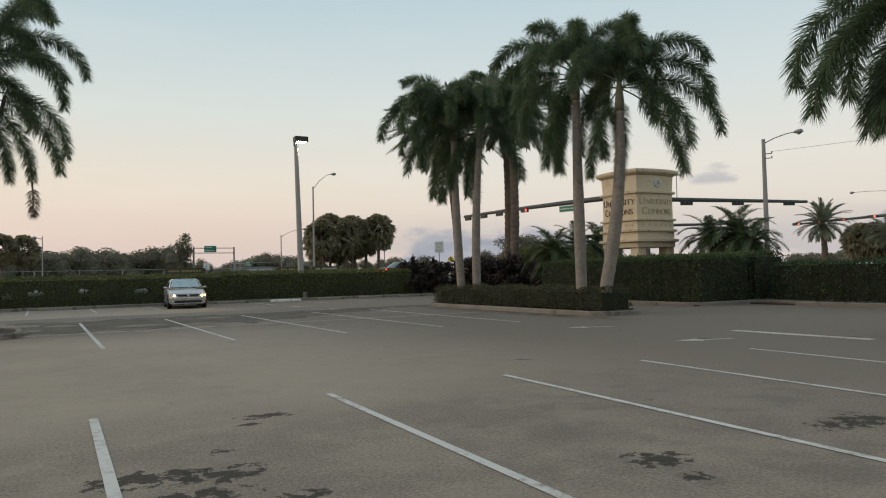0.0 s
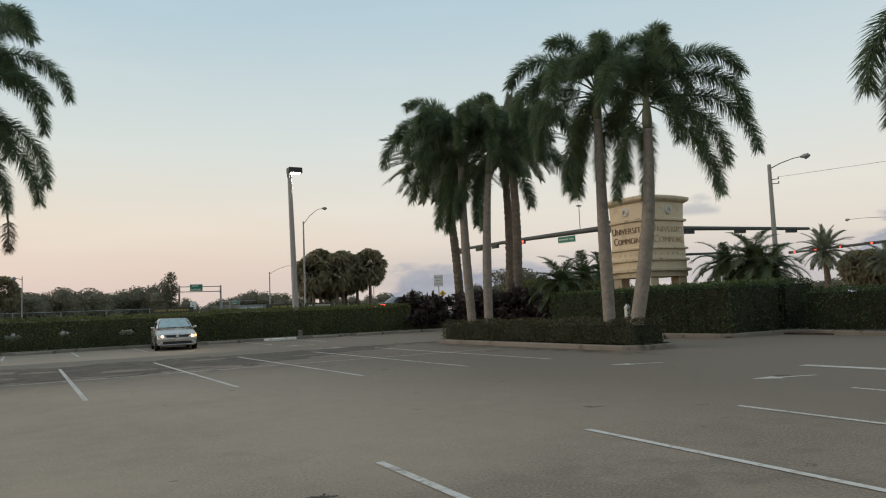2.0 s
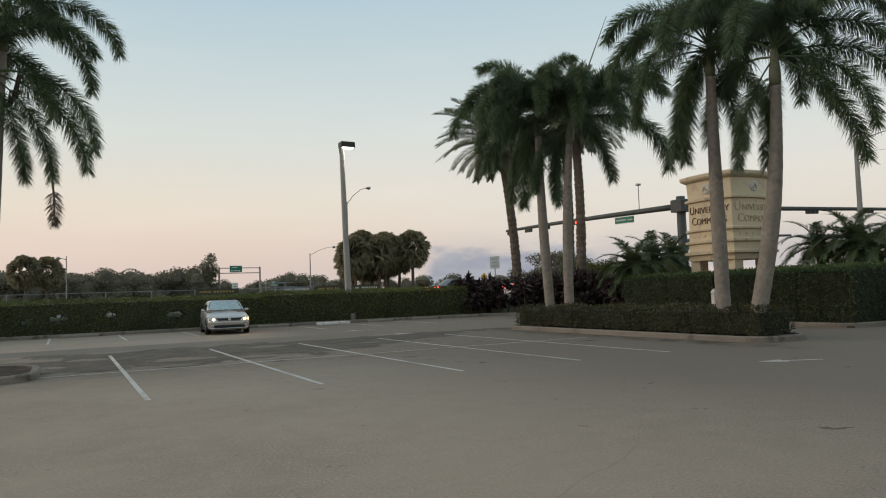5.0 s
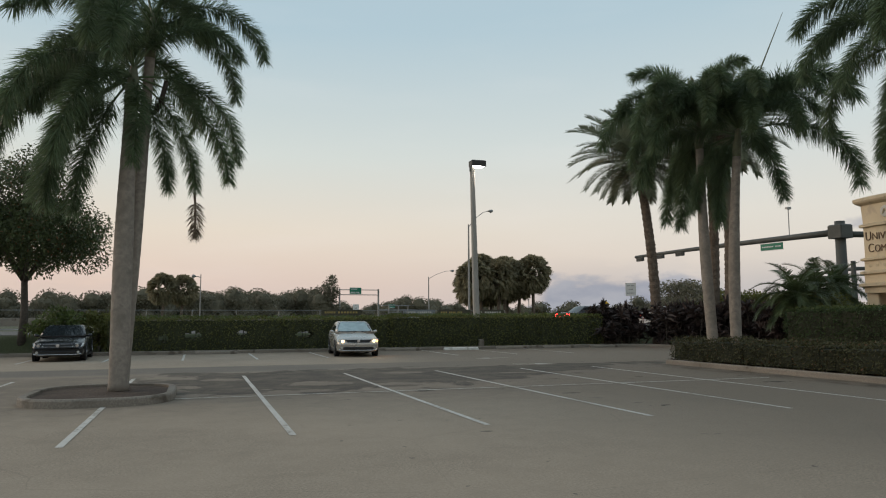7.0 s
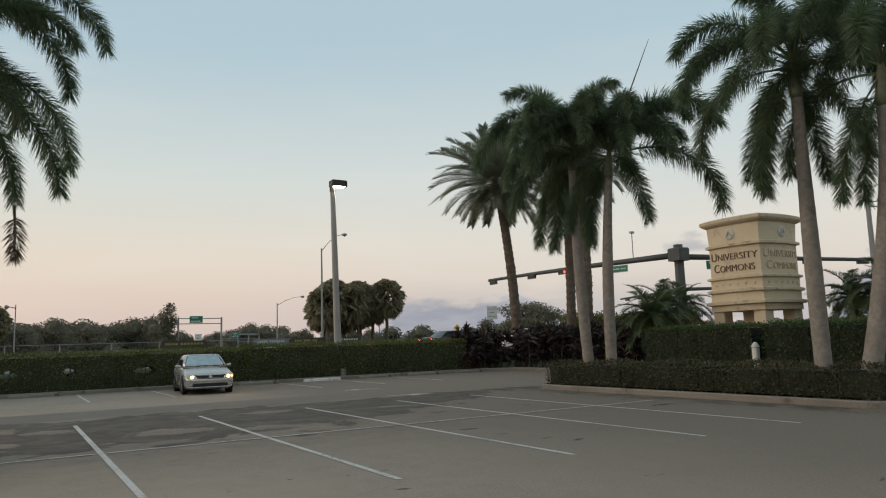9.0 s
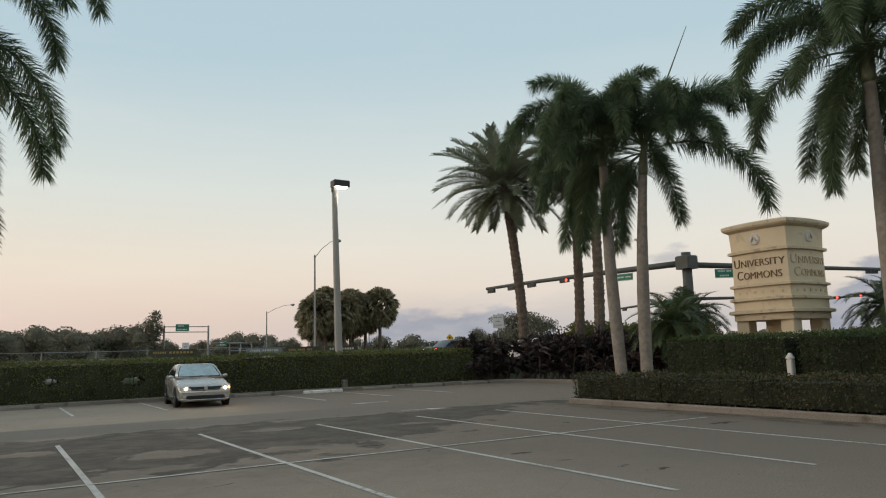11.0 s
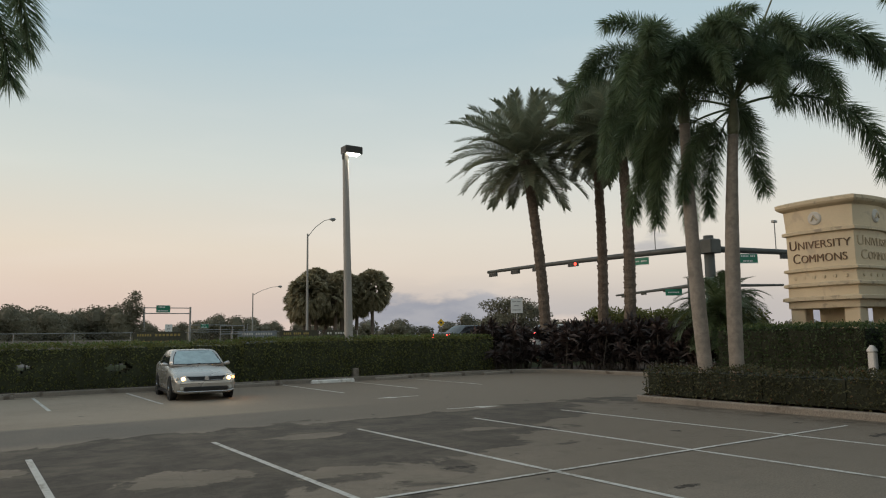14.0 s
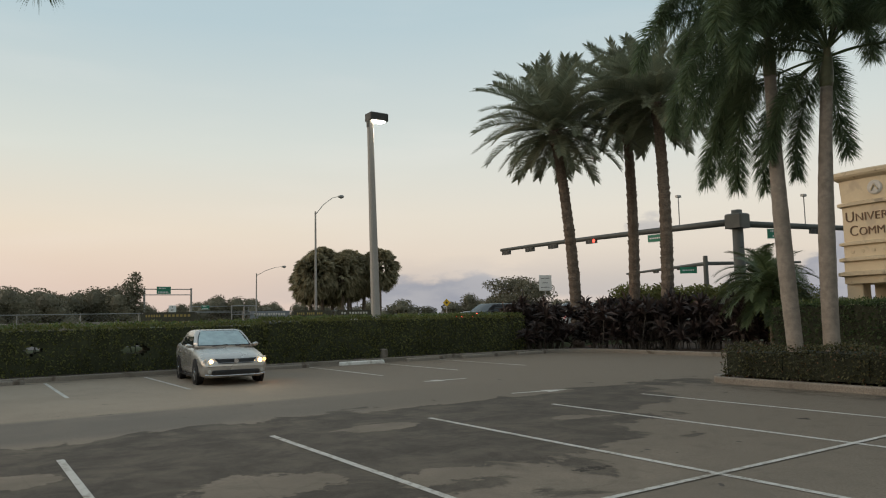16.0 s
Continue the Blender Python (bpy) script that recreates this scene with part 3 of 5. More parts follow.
# ---- islands ----
def island(x0, y0, x1, y1, r, label, soil):
    path = arc(x0 + r, y0 + r, r, 180, 270, 5) + arc(x1 - r, y0 + r, r, 270, 360, 5) + arc(x1 - r, y1 - r, r, 0, 90, 5) + arc(x0 + r, y1 - r, r, 90, 180, 5)
    structure("island_kerb", sweep(path, [(-o, h) for o, h in ((0.15, -0.05), (0.15, 0.12), (0.125, 0.15), (0.01, 0.15), (0.0, 0.14), (0.0, -0.05))][::-1], True), CONCRETE, label, "kerb")
    bed = Shape().add([(x, y, 0.10) for x, y in path], [tuple(range(len(path)))])
    structure("planting_bed", bed, soil, "brown mulch bed inside the kerb", "ground")


island(15.42, 15.9, 17.2, 27.1, 0.6, "concrete kerb round the hedged palm island", MULCH)
island(14.3, -6.0, 19.4, 6.9, 0.9, "concrete kerb round the palm island", MULCH)
island(-2.5, 20.2, -0.15, 23.2, 0.8, "broken concrete kerb round the small palm island", MULCH)
bed = Shape().box(KERB_X + 0.15, -40, -0.1, 36.0, 43.0, 0.05)
structure("planting_bed", bed, MULCH, "brown mulch bed behind the kerb", "ground")
bed = Shape().box(21.42, 17.52, -0.1, KERB_X + 0.14, 22.98, 0.054)
structure("planting_bed", bed, MULCH, "brown mulch bed under the hedge corner", "ground")
bed = Shape().box(-45, KERB_Y + 0.16, -0.1, KERB_X + 0.14, 43.0, 0.06)
structure("planting_bed", bed, MULCH, "mulch strip under the back hedge", "ground")

# ---- hedges ----
def hedge(x0, y0, x1, y1, h, green, label, seed, dens=230, size=0.085, gaps=(), z0=0.1, top=None, round_top=0.12):
    """A clipped hedge: lumpy inner body coloured as shade, thousands of leaves over it, and stems. gaps: (along, width,
    height) oval hollows through it.
    """
    rng = np.random.default_rng(seed)
    t = thing("hedge", pose((x0 + x1) / 2, (y0 + y1) / 2, z0), label, "hedge", kind="stuff")
    a, b, h = (x1 - x0) / 2, (y1 - y0) / 2, h - z0
    long_x = a > b
    full = max(a, b)

    def cut(u, z):
        for at, w, gh in gaps:
            if ((u - at) / (w / 2)) ** 2 + ((z - gh) / 0.17) ** 2 + 0.35 * math.sin(9 * u + 3 * z) < 1:
                return True
        return False

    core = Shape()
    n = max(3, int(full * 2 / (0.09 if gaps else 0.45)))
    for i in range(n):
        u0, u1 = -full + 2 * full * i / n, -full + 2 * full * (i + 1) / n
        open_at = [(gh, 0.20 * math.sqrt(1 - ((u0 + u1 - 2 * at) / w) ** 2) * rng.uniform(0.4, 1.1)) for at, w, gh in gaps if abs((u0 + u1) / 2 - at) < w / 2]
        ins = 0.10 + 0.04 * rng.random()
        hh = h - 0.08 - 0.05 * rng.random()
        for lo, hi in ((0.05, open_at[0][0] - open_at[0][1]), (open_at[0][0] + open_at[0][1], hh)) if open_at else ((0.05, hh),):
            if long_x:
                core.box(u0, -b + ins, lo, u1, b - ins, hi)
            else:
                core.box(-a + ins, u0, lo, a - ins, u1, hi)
    # solid boxes, coloured dark for the shaded depth of the hedge
    part("shade_body", core, CORE if green is HEDGE_GREEN else DEEP_CORE, t)
    faces = [("u0", 2 * full * h), ("u1", 2 * full * h), ("top", 4 * a * b), ("e0", 2 * min(a, b) * h), ("e1", 2 * min(a, b) * h)]
    P, D = [], []
    for name, area in faces:
        k = int(area * dens)
        r = rng.random((k, 2)) * 2 - 1
        m = min(a, b)
        bulge = 0.05 * np.sin(r[:, 0] * full * 2.3 + seed) + 0.04 * np.sin(r[:, 0] * full * 5.1)
        if name == "top":
            u, w, z = r[:, 0] * full, r[:, 1] * m, np.full(k, h) + bulge * 0.7 - round_top * np.abs(r[:, 1]) ** 6
            nrm = np.tile((0.0, 0.0, 1.0), (k, 1))
        elif name[0] == "u":
            sg = -1 if name == "u0" else 1
            u, z = r[:, 0] * full, (r[:, 1] * 0.5 + 0.5) * h
            w = sg * (m + bulge - 0.12 * (z / h) ** 8)
            nrm = np.tile((0.0, float(sg), 0.1), (k, 1))
        else:
            sg = -1 if name == "e0" else 1
            u, w, z = np.full(k, sg * full), r[:, 0] * m, (r[:, 1] * 0.5 + 0.5) * h
            nrm = np.tile((float(sg), 0.0, 0.1), (k, 1))
        keep = np.array([not cut(uu, zz) for uu, zz in zip(u, z)], bool) if gaps else np.ones(k, bool)
        u, w, z, nrm = u[keep], w[keep], z[keep], nrm[keep]
        p, d = np.stack([u, w, z], 1), nrm
        if not long_x:
            p, d = p[:, [1, 0, 2]], d[:, [1, 0, 2]]
        P.append(p + rng.normal(scale=0.035, size=p.shape)), D.append(d)
    P, D = np.concatenate(P), np.concatenate(D)
    D = D * 0.7 + rng.normal(scale=0.6, size=D.shape)
    me = leaves(P, D, size * (0.7 + 0.7 * rng.random(len(P))), size * 0.62, green, rng=rng)
    part("leaves", me, green, t)
    # second layer of leaves along the top, in its own green
    if top:
        k = int(4 * a * b * dens * 0.5)
        r = rng.random((k, 2)) * 2 - 1
        p = np.stack([r[:, 0] * a, r[:, 1] * b, np.full(k, h + 0.03)], 1) + rng.normal(scale=0.04, size=(k, 3))
        part("top_leaves", leaves(p, rng.normal(scale=0.4, size=(k, 3)) + (0, 0, 0.9), size * (0.8 + rng.random(k)), size * 0.5, top, rng=rng), top, t)
    stems = Shape()
    for u in np.arange(-full + 0.3, full, 0.7):
        for q in range(2):
            e, lean = u + rng.normal() * 0.12, rng.normal() * 0.12
            w = rng.normal() * 0.08
            p0, p1 = ((e, w, -0.06), (e + lean, w * 2, h * 0.6)) if long_x else ((w, e, -0.06), (w * 2, e + lean, h * 0.6))
            stems.tube([p0, p1], [0.022, 0.012], 5)
    tagged(part("stem_mass", stems, BARK, t), kind="stuff")
    return t


hedge(9.6, 41.15, 21.6, 42.6, 1.70, HEDGE_GREEN, "tall clipped dark green hedge along the back kerb", 1, top=TOP_GREEN)
hedge(-3.4, 41.15, 9.6, 42.6, 1.60, HEDGE_GREEN, "patchy dark green hedge with gaps near the ground", 2, 190,
      gaps=[(-4.2, 0.5, 0.60), (-2.9, 0.8, 0.72), (-0.7, 0.5, 0.82), (2.2, 0.9, 0.72), (4.3, 0.5, 0.6)], top=TOP_GREEN)
hedge(-24.0, 41.15, -8.6, 42.6, 1.35, HEDGE_GREEN, "patchy dark green hedge along the back kerb", 3, 120, gaps=[(2.0, 0.8, 0.7)])
hedge(21.75, 17.7, 24.65, 22.5, 1.84, SIGN_HEDGE, "square-clipped dark hedge block at the kerb corner", 9, 200, top=TOP_GREEN)
hedge(24.7, 17.6, 26.6, 25.2, 1.90, SIGN_HEDGE, "tall square-clipped dark hedge beside the sign", 4, 200, top=TOP_GREEN)
hedge(24.7, 25.75, 26.6, 31.2, 1.88, SIGN_HEDGE, "tall square-clipped dark hedge beside the sign", 5, 200, top=TOP_GREEN)
hedge(24.8, 2.0, 26.4, 16.85, 1.52, SIGN_HEDGE, "lower square-clipped dark hedge along the kerb", 6, 170)
hedge(15.56, 16.15, 16.9, 26.8, 0.83, ISLAND_GREEN, "low clipped olive hedge on the palm island", 7, 420, 0.06, z0=0.12)
hedge(14.55, -4.0, 15.7, 6.6, 0.83, ISLAND_GREEN, "low clipped olive hedge on the palm island", 8, 300, 0.06, z0=0.12)

# ---- palms ----
def rachis(elev, length, droop, n=22, power=1.7):
    pts, p = [Vector((0, 0, 0))], Vector((0, 0, 0))
    for i in range(n):
        s = (i + 0.5) / n
        a = radians(elev - droop * s ** power)
        p = p + Vector((math.cos(a), 0, math.sin(a))) * (length / n)
        pts.append(p)
    return pts


def along(pts, s):
    arr = np.array([tuple(p) for p in pts])
    f = s * (len(pts) - 1)
    i = np.minimum(f.astype(int), len(pts) - 2)
    fr = (f - i)[:, None]
    return arr[i] * (1 - fr) + arr[i + 1] * fr, arr[i + 1] - arr[i]


def merged(stem, leaf_mesh, material, name):
    """A stem shape joined with a leaf mesh."""
    n = len(leaf_mesh.vertices)
    co = np.empty(n * 3, np.float32)
    leaf_mesh.vertices.foreach_get("co", co)
    stem.add(co.reshape(-1, 3).tolist(), [tuple(p.vertices) for p in leaf_mesh.polygons])
    bpy.data.meshes.remove(leaf_mesh)
    return stem.mesh(name, material)


def plume_frond(elev, length, droop, seed, count=1150, long=0.46, material=None, power=1.3):
    """A foxtail frond: leaflets stand out all round the arching rachis like a bottle brush."""
    rng = np.random.default_rng(seed)
    pts = rachis(elev, length, droop, power=power)
    s = 0.20 + 0.80 * rng.random(count) ** 0.92
    pos, tan = along(pts, s)
    tan = tan / np.linalg.norm(tan, axis=1, keepdims=True)
    phi = rng.random(count) * 2 * math.pi
    b = np.tile((0.0, 1.0, 0.0), (count, 1))
    nn = np.cross(tan, b)
    rad = b * np.cos(phi)[:, None] * 1.1 + nn * np.sin(phi)[:, None] * 0.85
    way = tan * (0.30 + 0.45 * s ** 2)[:, None] + rad * 0.85 + np.array((0, 0, -0.14)) + rng.normal(scale=0.10, size=(count, 3))
    size = long * (0.55 + 0.75 * np.sin(np.clip(s, 0, 1) ** 0.8 * math.pi * 0.86)) * (0.8 + 0.35 * rng.random(count)) * 0.85
    lm = leaves(pos, way, size, 0.0185, material, bend=0.20, rng=rng)
    stem = Shape().tube(pts, [0.032 * (1 - 0.85 * i / (len(pts) - 1)) for i in range(len(pts))], 5)
    return merged(stem, lm, material, "frond")


def feather_frond(elev, length, droop, seed, pairs=130, long=0.55, material=None, vee=0.55, power=1.4, width=0.034):
    """A date-palm frond: two ranks of stiff leaflets in a shallow V."""
    rng = np.random.default_rng(seed)
    pts = rachis(elev, length, droop, power=power)
    s = np.repeat(np.linspace(0.16, 1.0, pairs), 2)
    sg = np.tile((-1.0, 1.0), pairs)
    pos, tan = along(pts, s)
    tan = tan / np.linalg.norm(tan, axis=1, keepdims=True)
    b = np.tile((0.0, 1.0, 0.0), (2 * pairs, 1))
    nn = np.cross(b, tan) * -1
    way = tan * (0.35 + 0.9 * s ** 2)[:, None] + b * sg[:, None] * 0.85 + nn * vee * 0.6 + rng.normal(scale=0.08, size=(2 * pairs, 3))
    size = long * (0.45 + 0.75 * np.sin(np.clip(s, 0, 1) ** 0.7 * math.pi * 0.88)) * (0.9 + 0.2 * rng.random(2 * pairs))
    lm = leaves(pos, way, size, width, material, bend=0.10, up=nn, rng=rng)
    stem = Shape().tube(pts, [0.035 * (1 - 0.85 * i / (len(pts) - 1)) for i in range(len(pts))], 5)
    return merged(stem, lm, material, "frond")


PLUMES = {}
for e, d, ln, pw in ((78, 108, 3.0, 1.6), (60, 128, 3.5, 1.5), (40, 124, 3.9, 1.35), (20, 106, 4.1, 1.25), (0, 86, 4.0, 1.1), (-25, 60, 3.7, 0.9), (-50, 36, 3.5, 0.8)):
    PLUMES[e] = [plume_frond(e, ln * k, d + j * 6, 100 + e + j, material=PALM_GREEN, power=pw) for j, k in ((0, 1.0), (1, 0.92))]
DEAD = plume_frond(-84, 1.0, 6, 77, 200, 0.26, DEAD_LEAF)


def palm_trunk(base, head, r0, r1, shaft, seed, bow=None):
    """Ringed tapering trunk with a swollen foot, from the base to the head, and the smooth crownshaft above it."""
    rng = random.Random(seed)
    b, h = Vector(base), Vector(head)
    bow = Vector(bow or (rng.uniform(-0.12, 0.12), rng.uniform(-0.12, 0.12), 0))
    n = 44
    at = lambda s: b.lerp(h, s) + bow * math.sin(math.pi * s)
    cut = 1 - shaft / (h - b).length
    path, radii = [], []
    for i in range(n + 1):
        s = cut * i / n
        r = r1 + (r0 - r1) * (1 - s) ** 1.3 + 0.10 * r0 * math.exp(-s * 26) + 0.16 * r0 * math.sin(math.pi * min(1, s * 1.25)) ** 1.5
        path.append(at(s)), radii.append(r * (1.025 if i % 3 == 0 else 1.0))
    trunk = Shape().tube(path, radii, 14)
    crown = Shape().tube([at(cut + (1 - cut) * k / 8) for k in range(9)], [r1 * f for f in (1.02, 1.16, 1.18, 1.12, 1.02, 0.9, 0.76, 0.6, 0.45)], 12)
    return trunk, crown


def foxtail(base, head, seed, label, fronds, r0=0.185, r1=0.125, spear=0.0, spear_way=(0.3, -0.1, 1), dead=None, scale=1.0, shaft=1.0, bow=None, stub=None):
    """fronds: rows of (azimuth in degrees, elevation of the frond, and at will its own scale)."""
    t = thing("foxtail_palm", pose(*base), label, "palm tree", "foxtail palms")
    local = Vector(head) - Vector(base)
    trunk, crown = palm_trunk((0, 0, 0), local, r0, r1, shaft, seed, bow)
    part("trunk", trunk, TRUNK, t, "", True)
    part("crownshaft", crown, SHAFT, t, "smooth green crownshaft", True)
    rng = random.Random(seed)
    for az, e, *own in fronds:
        me = PLUMES[e][rng.randrange(2)]
        m = Matrix.Translation(local - Vector((0, 0, 0.12 if e > 30 else 0.3))) @ pose(0, 0, 0, rng.uniform(-9, 9), 0, az + rng.uniform(-6, 6)) @ Matrix.Scale((own[0] if own else 1.0) * scale * rng.uniform(0.93, 1.06), 4)
        part("frond", me, None, t, m=m)
    if spear:
        w = Vector(spear_way).normalized()
        part("spear_leaf", Shape().tube([local - Vector((0, 0, 0.1)), local + w * spear * 0.5, local + w * spear], [0.035, 0.028, 0.008], 6), SHAFT, t)
    if dead:
        part("dead_frond", DEAD, None, t, "brown dead frond hanging down", m=Matrix.Translation(local + Vector(dead[:3])) @ pose(0, 0, 0, 0, 0, dead[3]))
        d = Vector(dead[:3])
        part("dead_stalk", Shape().tube([local + Vector((d.x * 0.55, d.y * 0.55, d.z * 0.42)), local + Vector((d.x * 0.9, d.y * 0.9, d.z * 0.66)), local + d], [0.012, 0.009, 0.006], 5), DEAD_LEAF, t)
    if stub:
        q = local + Vector(stub)
        part("frond_stub", Shape().tube([q - Vector((0.24, 0, 0.75)), q - Vector((0.09, 0, 0.5)), q], [0.05, 0.06, 0.045], 8), DARK_STUB, t, "dark cut frond stub")
    return t


def full_crown(seed, extra=(), turn=0.0):
    rng = random.Random(seed)
    rows = [(rng.uniform(0, 360), 78)] + list(extra)
    for e, n in ((60, 3), (40, 3), (20, 3), (0, 3), (-25, 2), (-50, 1)):
        off = rng.uniform(0, 360)
        rows += [(turn + off + 360 * i / n, e) for i in range(n)]
    return rows


foxtail((16.12, 17.6, 0.1), (16.1, 17.6, 8.1), 11, "tall foxtail palm with a smooth grey trunk on the hedged island", [(45, 78), (180, 78), (300, 78), (100, 60), (140, 60), (230, 60), (350, 60), (137, 40), (30, 40), (200, 40), (290, 40), (100, 20), (330, 20), (170, 20, 0.8), (60, 0), (140, -50, 0.95), (122, -50, 0.9), (330, -25, 0.8), (20, -25, 0.9)], spear=1.2, spear_way=(0.02, 0.02, 1))
foxtail((16.2, 16.75, 0.1), (16.3, 15.75, 7.4), 12, "foxtail palm leaning outward with a bowed grey trunk", [(0, 78), (120, 78), (240, 78), (60, 60), (170, 60), (240, 60), (310, 60), (-42, 40), (20, 40), (200, 40), (100, 40), (-36, 20), (80, 20), (-50, 0, 0.9), (-44, -25, 0.95), (140, -50, 0.85), (45, -25, 0.9)], 0.205, spear=1.2, spear_way=(0.1, 0, 1), bow=(0.18, -0.16, 0))
foxtail((16.05, 25.25, 0.1), (15.85, 25.35, 8.05), 13, "foxtail palm with a slim grey trunk in the island hedge", [(20, 78), (160, 78), (270, 78), (90, 60), (150, 60), (200, 60), (250, 60), (310, 60), (150, 40), (190, 40), (235, 40, 0.85), (0, 40), (100, 20, 0.9), (160, 20, 0.78), (60, 20), (60, 0), (105, -25, 0.72), (92, -50, 1.05)], 0.17)
foxtail((16.42, 24.68, 0.1), (16.62, 24.4, 7.65), 14, "foxtail palm with a long bare spear leaf", [(200, 78, 0.85), (330, 78, 0.8), (80, 78, 0.85), (120, 60), (180, 60), (240, 60), (285, 60), (10, 60), (-52, 60, 1.25), (-25, 60, 0.9), (88, 40), (178, 40), (235, 40, 0.85), (275, 40, 0.9), (140, 20), (-46, 20, 1.14), (112, 0), (30, 20), (70, 0), (150, -25, 0.8), (123, -50, 0.85)], 0.17, scale=1.06, spear=3.7, spear_way=(0.25, -0.35, 1))
foxtail((16.4, 5.6, 0.1), (16.2, 6.2, 7.15), 15, "foxtail palm with drooping fronds on the near island", full_crown(5, ((150, 0), (168, -25), (135, 20), (152, -50), (140, -25))))
foxtail((-1.09, 22.05, 0.1), (-1.06, 22.3, 6.95), 16, "foxtail palm with a thick pale trunk on the small island", [(20, 78), (100, 60), (220, 60), (352, 60, 0.9), (33, 20, 0.86), (24, 0, 0.84), (22, -25, 0.80), (35, -50, 0.74), (150, 40), (270, 40), (60, 40), (175, 20), (225, 20), (200, 0), (130, 0), (255, 0), (172, -25), (190, -50), (285, -25, 0.8)], 0.185, 0.13, dead=(1.29, 0.90, -2.55, 35), scale=0.95)
foxtail((-1.11, 22.62, 0.1), (-0.72, 22.5, 8.2), 17, "foxtail palm twin with a dark cut frond stub", [(20, 78), (140, 78), (60, 60), (180, 60), (300, 60), (14, 40, 0.86), (100, 40), (220, 40), (22, 20, 0.9), (140, 20), (250, 20), (200, 0)], 0.155, 0.10, scale=0.9, stub=(0.30, 0.0, -1.5))

FEATHERS = {}
for e, d, ln in ((82, 30, 3.3), (62, 40, 3.7), (44, 48, 3.9), (25, 50, 4.0), (5, 48, 3.8), (-18, 40, 3.3), (-42, 25, 2.6)):
    FEATHERS[e] = [feather_frond(e, ln, d + 6 * j, 300 + e + j, material=DATE_GREEN) for j in range(2)]


def date_palm(base, head, seed, label, scale=1.0, counts=((82, 7), (62, 11), (44, 12), (25, 12), (5, 11), (-18, 9), (-42, 6)), r=0.27, green=None):
    t = thing("date_palm", pose(*base), label, "palm tree", "date palms")
    rng = random.Random(seed)
    local = Vector(head) - Vector(base)
    bow = Vector((0.25, 0.0, 0))
    n = 60
    path = [local * (i / n) + bow * math.sin(math.pi * i / n) for i in range(n + 1)]
    radii = [r * (1.15 - 0.28 * (i / n) + (0.5 * max(0, (i / n - 0.9) / 0.1))) * (1.06 if i % 2 else 0.95) for i in range(n + 1)]
    part("trunk", Shape().tube(path, radii, 12), ROUGH_TRUNK, t, "rough trunk of old leaf bases")
    stubs = Shape()
    for k in range(150):
        s = rng.random() ** 0.8
        a, p = rng.uniform(0, 2 * math.pi), local * s + bow * math.sin(math.pi * s)
        rr = r * (1.1 - 0.25 * s)
        o = Vector((math.cos(a), math.sin(a), 0))
        stubs.tube([p + o * rr * 0.8, p + o * rr * 1.12 + Vector((0, 0, 0.09))], [0.06, 0.03], 4)
    tagged(part("bark_relief", stubs, ROUGH_TRUNK, t), kind="stuff")
    for e, c in counts:
        off = rng.uniform(0, 360)
        for i in range(c):
            m = Matrix.Translation(local) @ pose(0, 0, 0, rng.uniform(-14, 14), 0, off + 360 * i / c + rng.uniform(-9, 9)) @ Matrix.Scale(scale * rng.uniform(0.88, 1.08), 4)
            part("frond", FEATHERS[e][rng.randrange(2)], None, t, m=m)
    return t


date_palm((25.95, 42.2, 0.05), (25.1, 42.5, 10.9), 21, "date palm with a rough leaning trunk behind the dark shrubs", 1.1)
date_palm((29.75, 42.0, 0.05), (29.85, 42.0, 12.8), 22, "tall date palm with a rough straight trunk")
date_palm((27.55, 38.1, 0.05), (27.75, 38.2, 11.6), 23, "tall date palm with a rough trunk beside another")

# ---- lamps and signals ----
def parking_lamp(x, y, lean_x, lean_y, h, label):
    t = thing("parking_lamp", pose(x, y, 0.06), label, "lamp post")
    top = Vector((lean_x, lean_y, h))
    part("base", Shape().box(-0.14, -0.68, -0.06, 0.13, 0.25, 0.42, 0.04), CONCRETE, t, "pale concrete footing")
    s = Shape()
    ring = lambda c, w: [c + Vector(p) * w for p in ((-1, -.6, 0), (-.6, -1, 0), (.6, -1, 0), (1, -.6, 0), (1, .6, 0), (.6, 1, 0), (-.6, 1, 0), (-1, .6, 0))]
    s.loft([ring(top * k, 0.17 - 0.065 * k) for k in (0, 0.25, 0.5, 0.75, 1.0)])
    part("pole", s, POLE_CONCRETE, t, "tapered square concrete pole")
    head = part("lamp_head", Shape().box(-0.10, -0.27, -0.02, 0.72, 0.27, 0.30, 0.03), DARK_METAL, t, "dark box-shaped floodlight head", m=Matrix.Translation(top))
    part("lens", Shape().box(0.02, -0.20, -0.045, 0.62, 0.20, -0.015, 0.0), LAMP_ON, head, "lit lamp lens")
    part("bracket", Shape().box(-0.13, -0.06, -0.3, 0.13, 0.06, -0.025), DARK_METAL, head)
    light = bpy.data.lights.new("parking_light", "SPOT")
    light.energy, light.spot_size, light.spot_blend, light.shadow_soft_size, light.color = 260, radians(150), 0.6, 0.25, (1.0, 0.90, 0.72)
    l = new("parking_light", light)
    l.matrix_world = look((x + lean_x + 0.35, y + lean_y, h - 0.02), (x + lean_x + 0.35, y + lean_y - 0.6, 0))
    return t


parking_lamp(14.4, 41.75, -0.3, -0.2, 9.65, "concrete parking lot lamp post with a lit box head, leaning slightly")


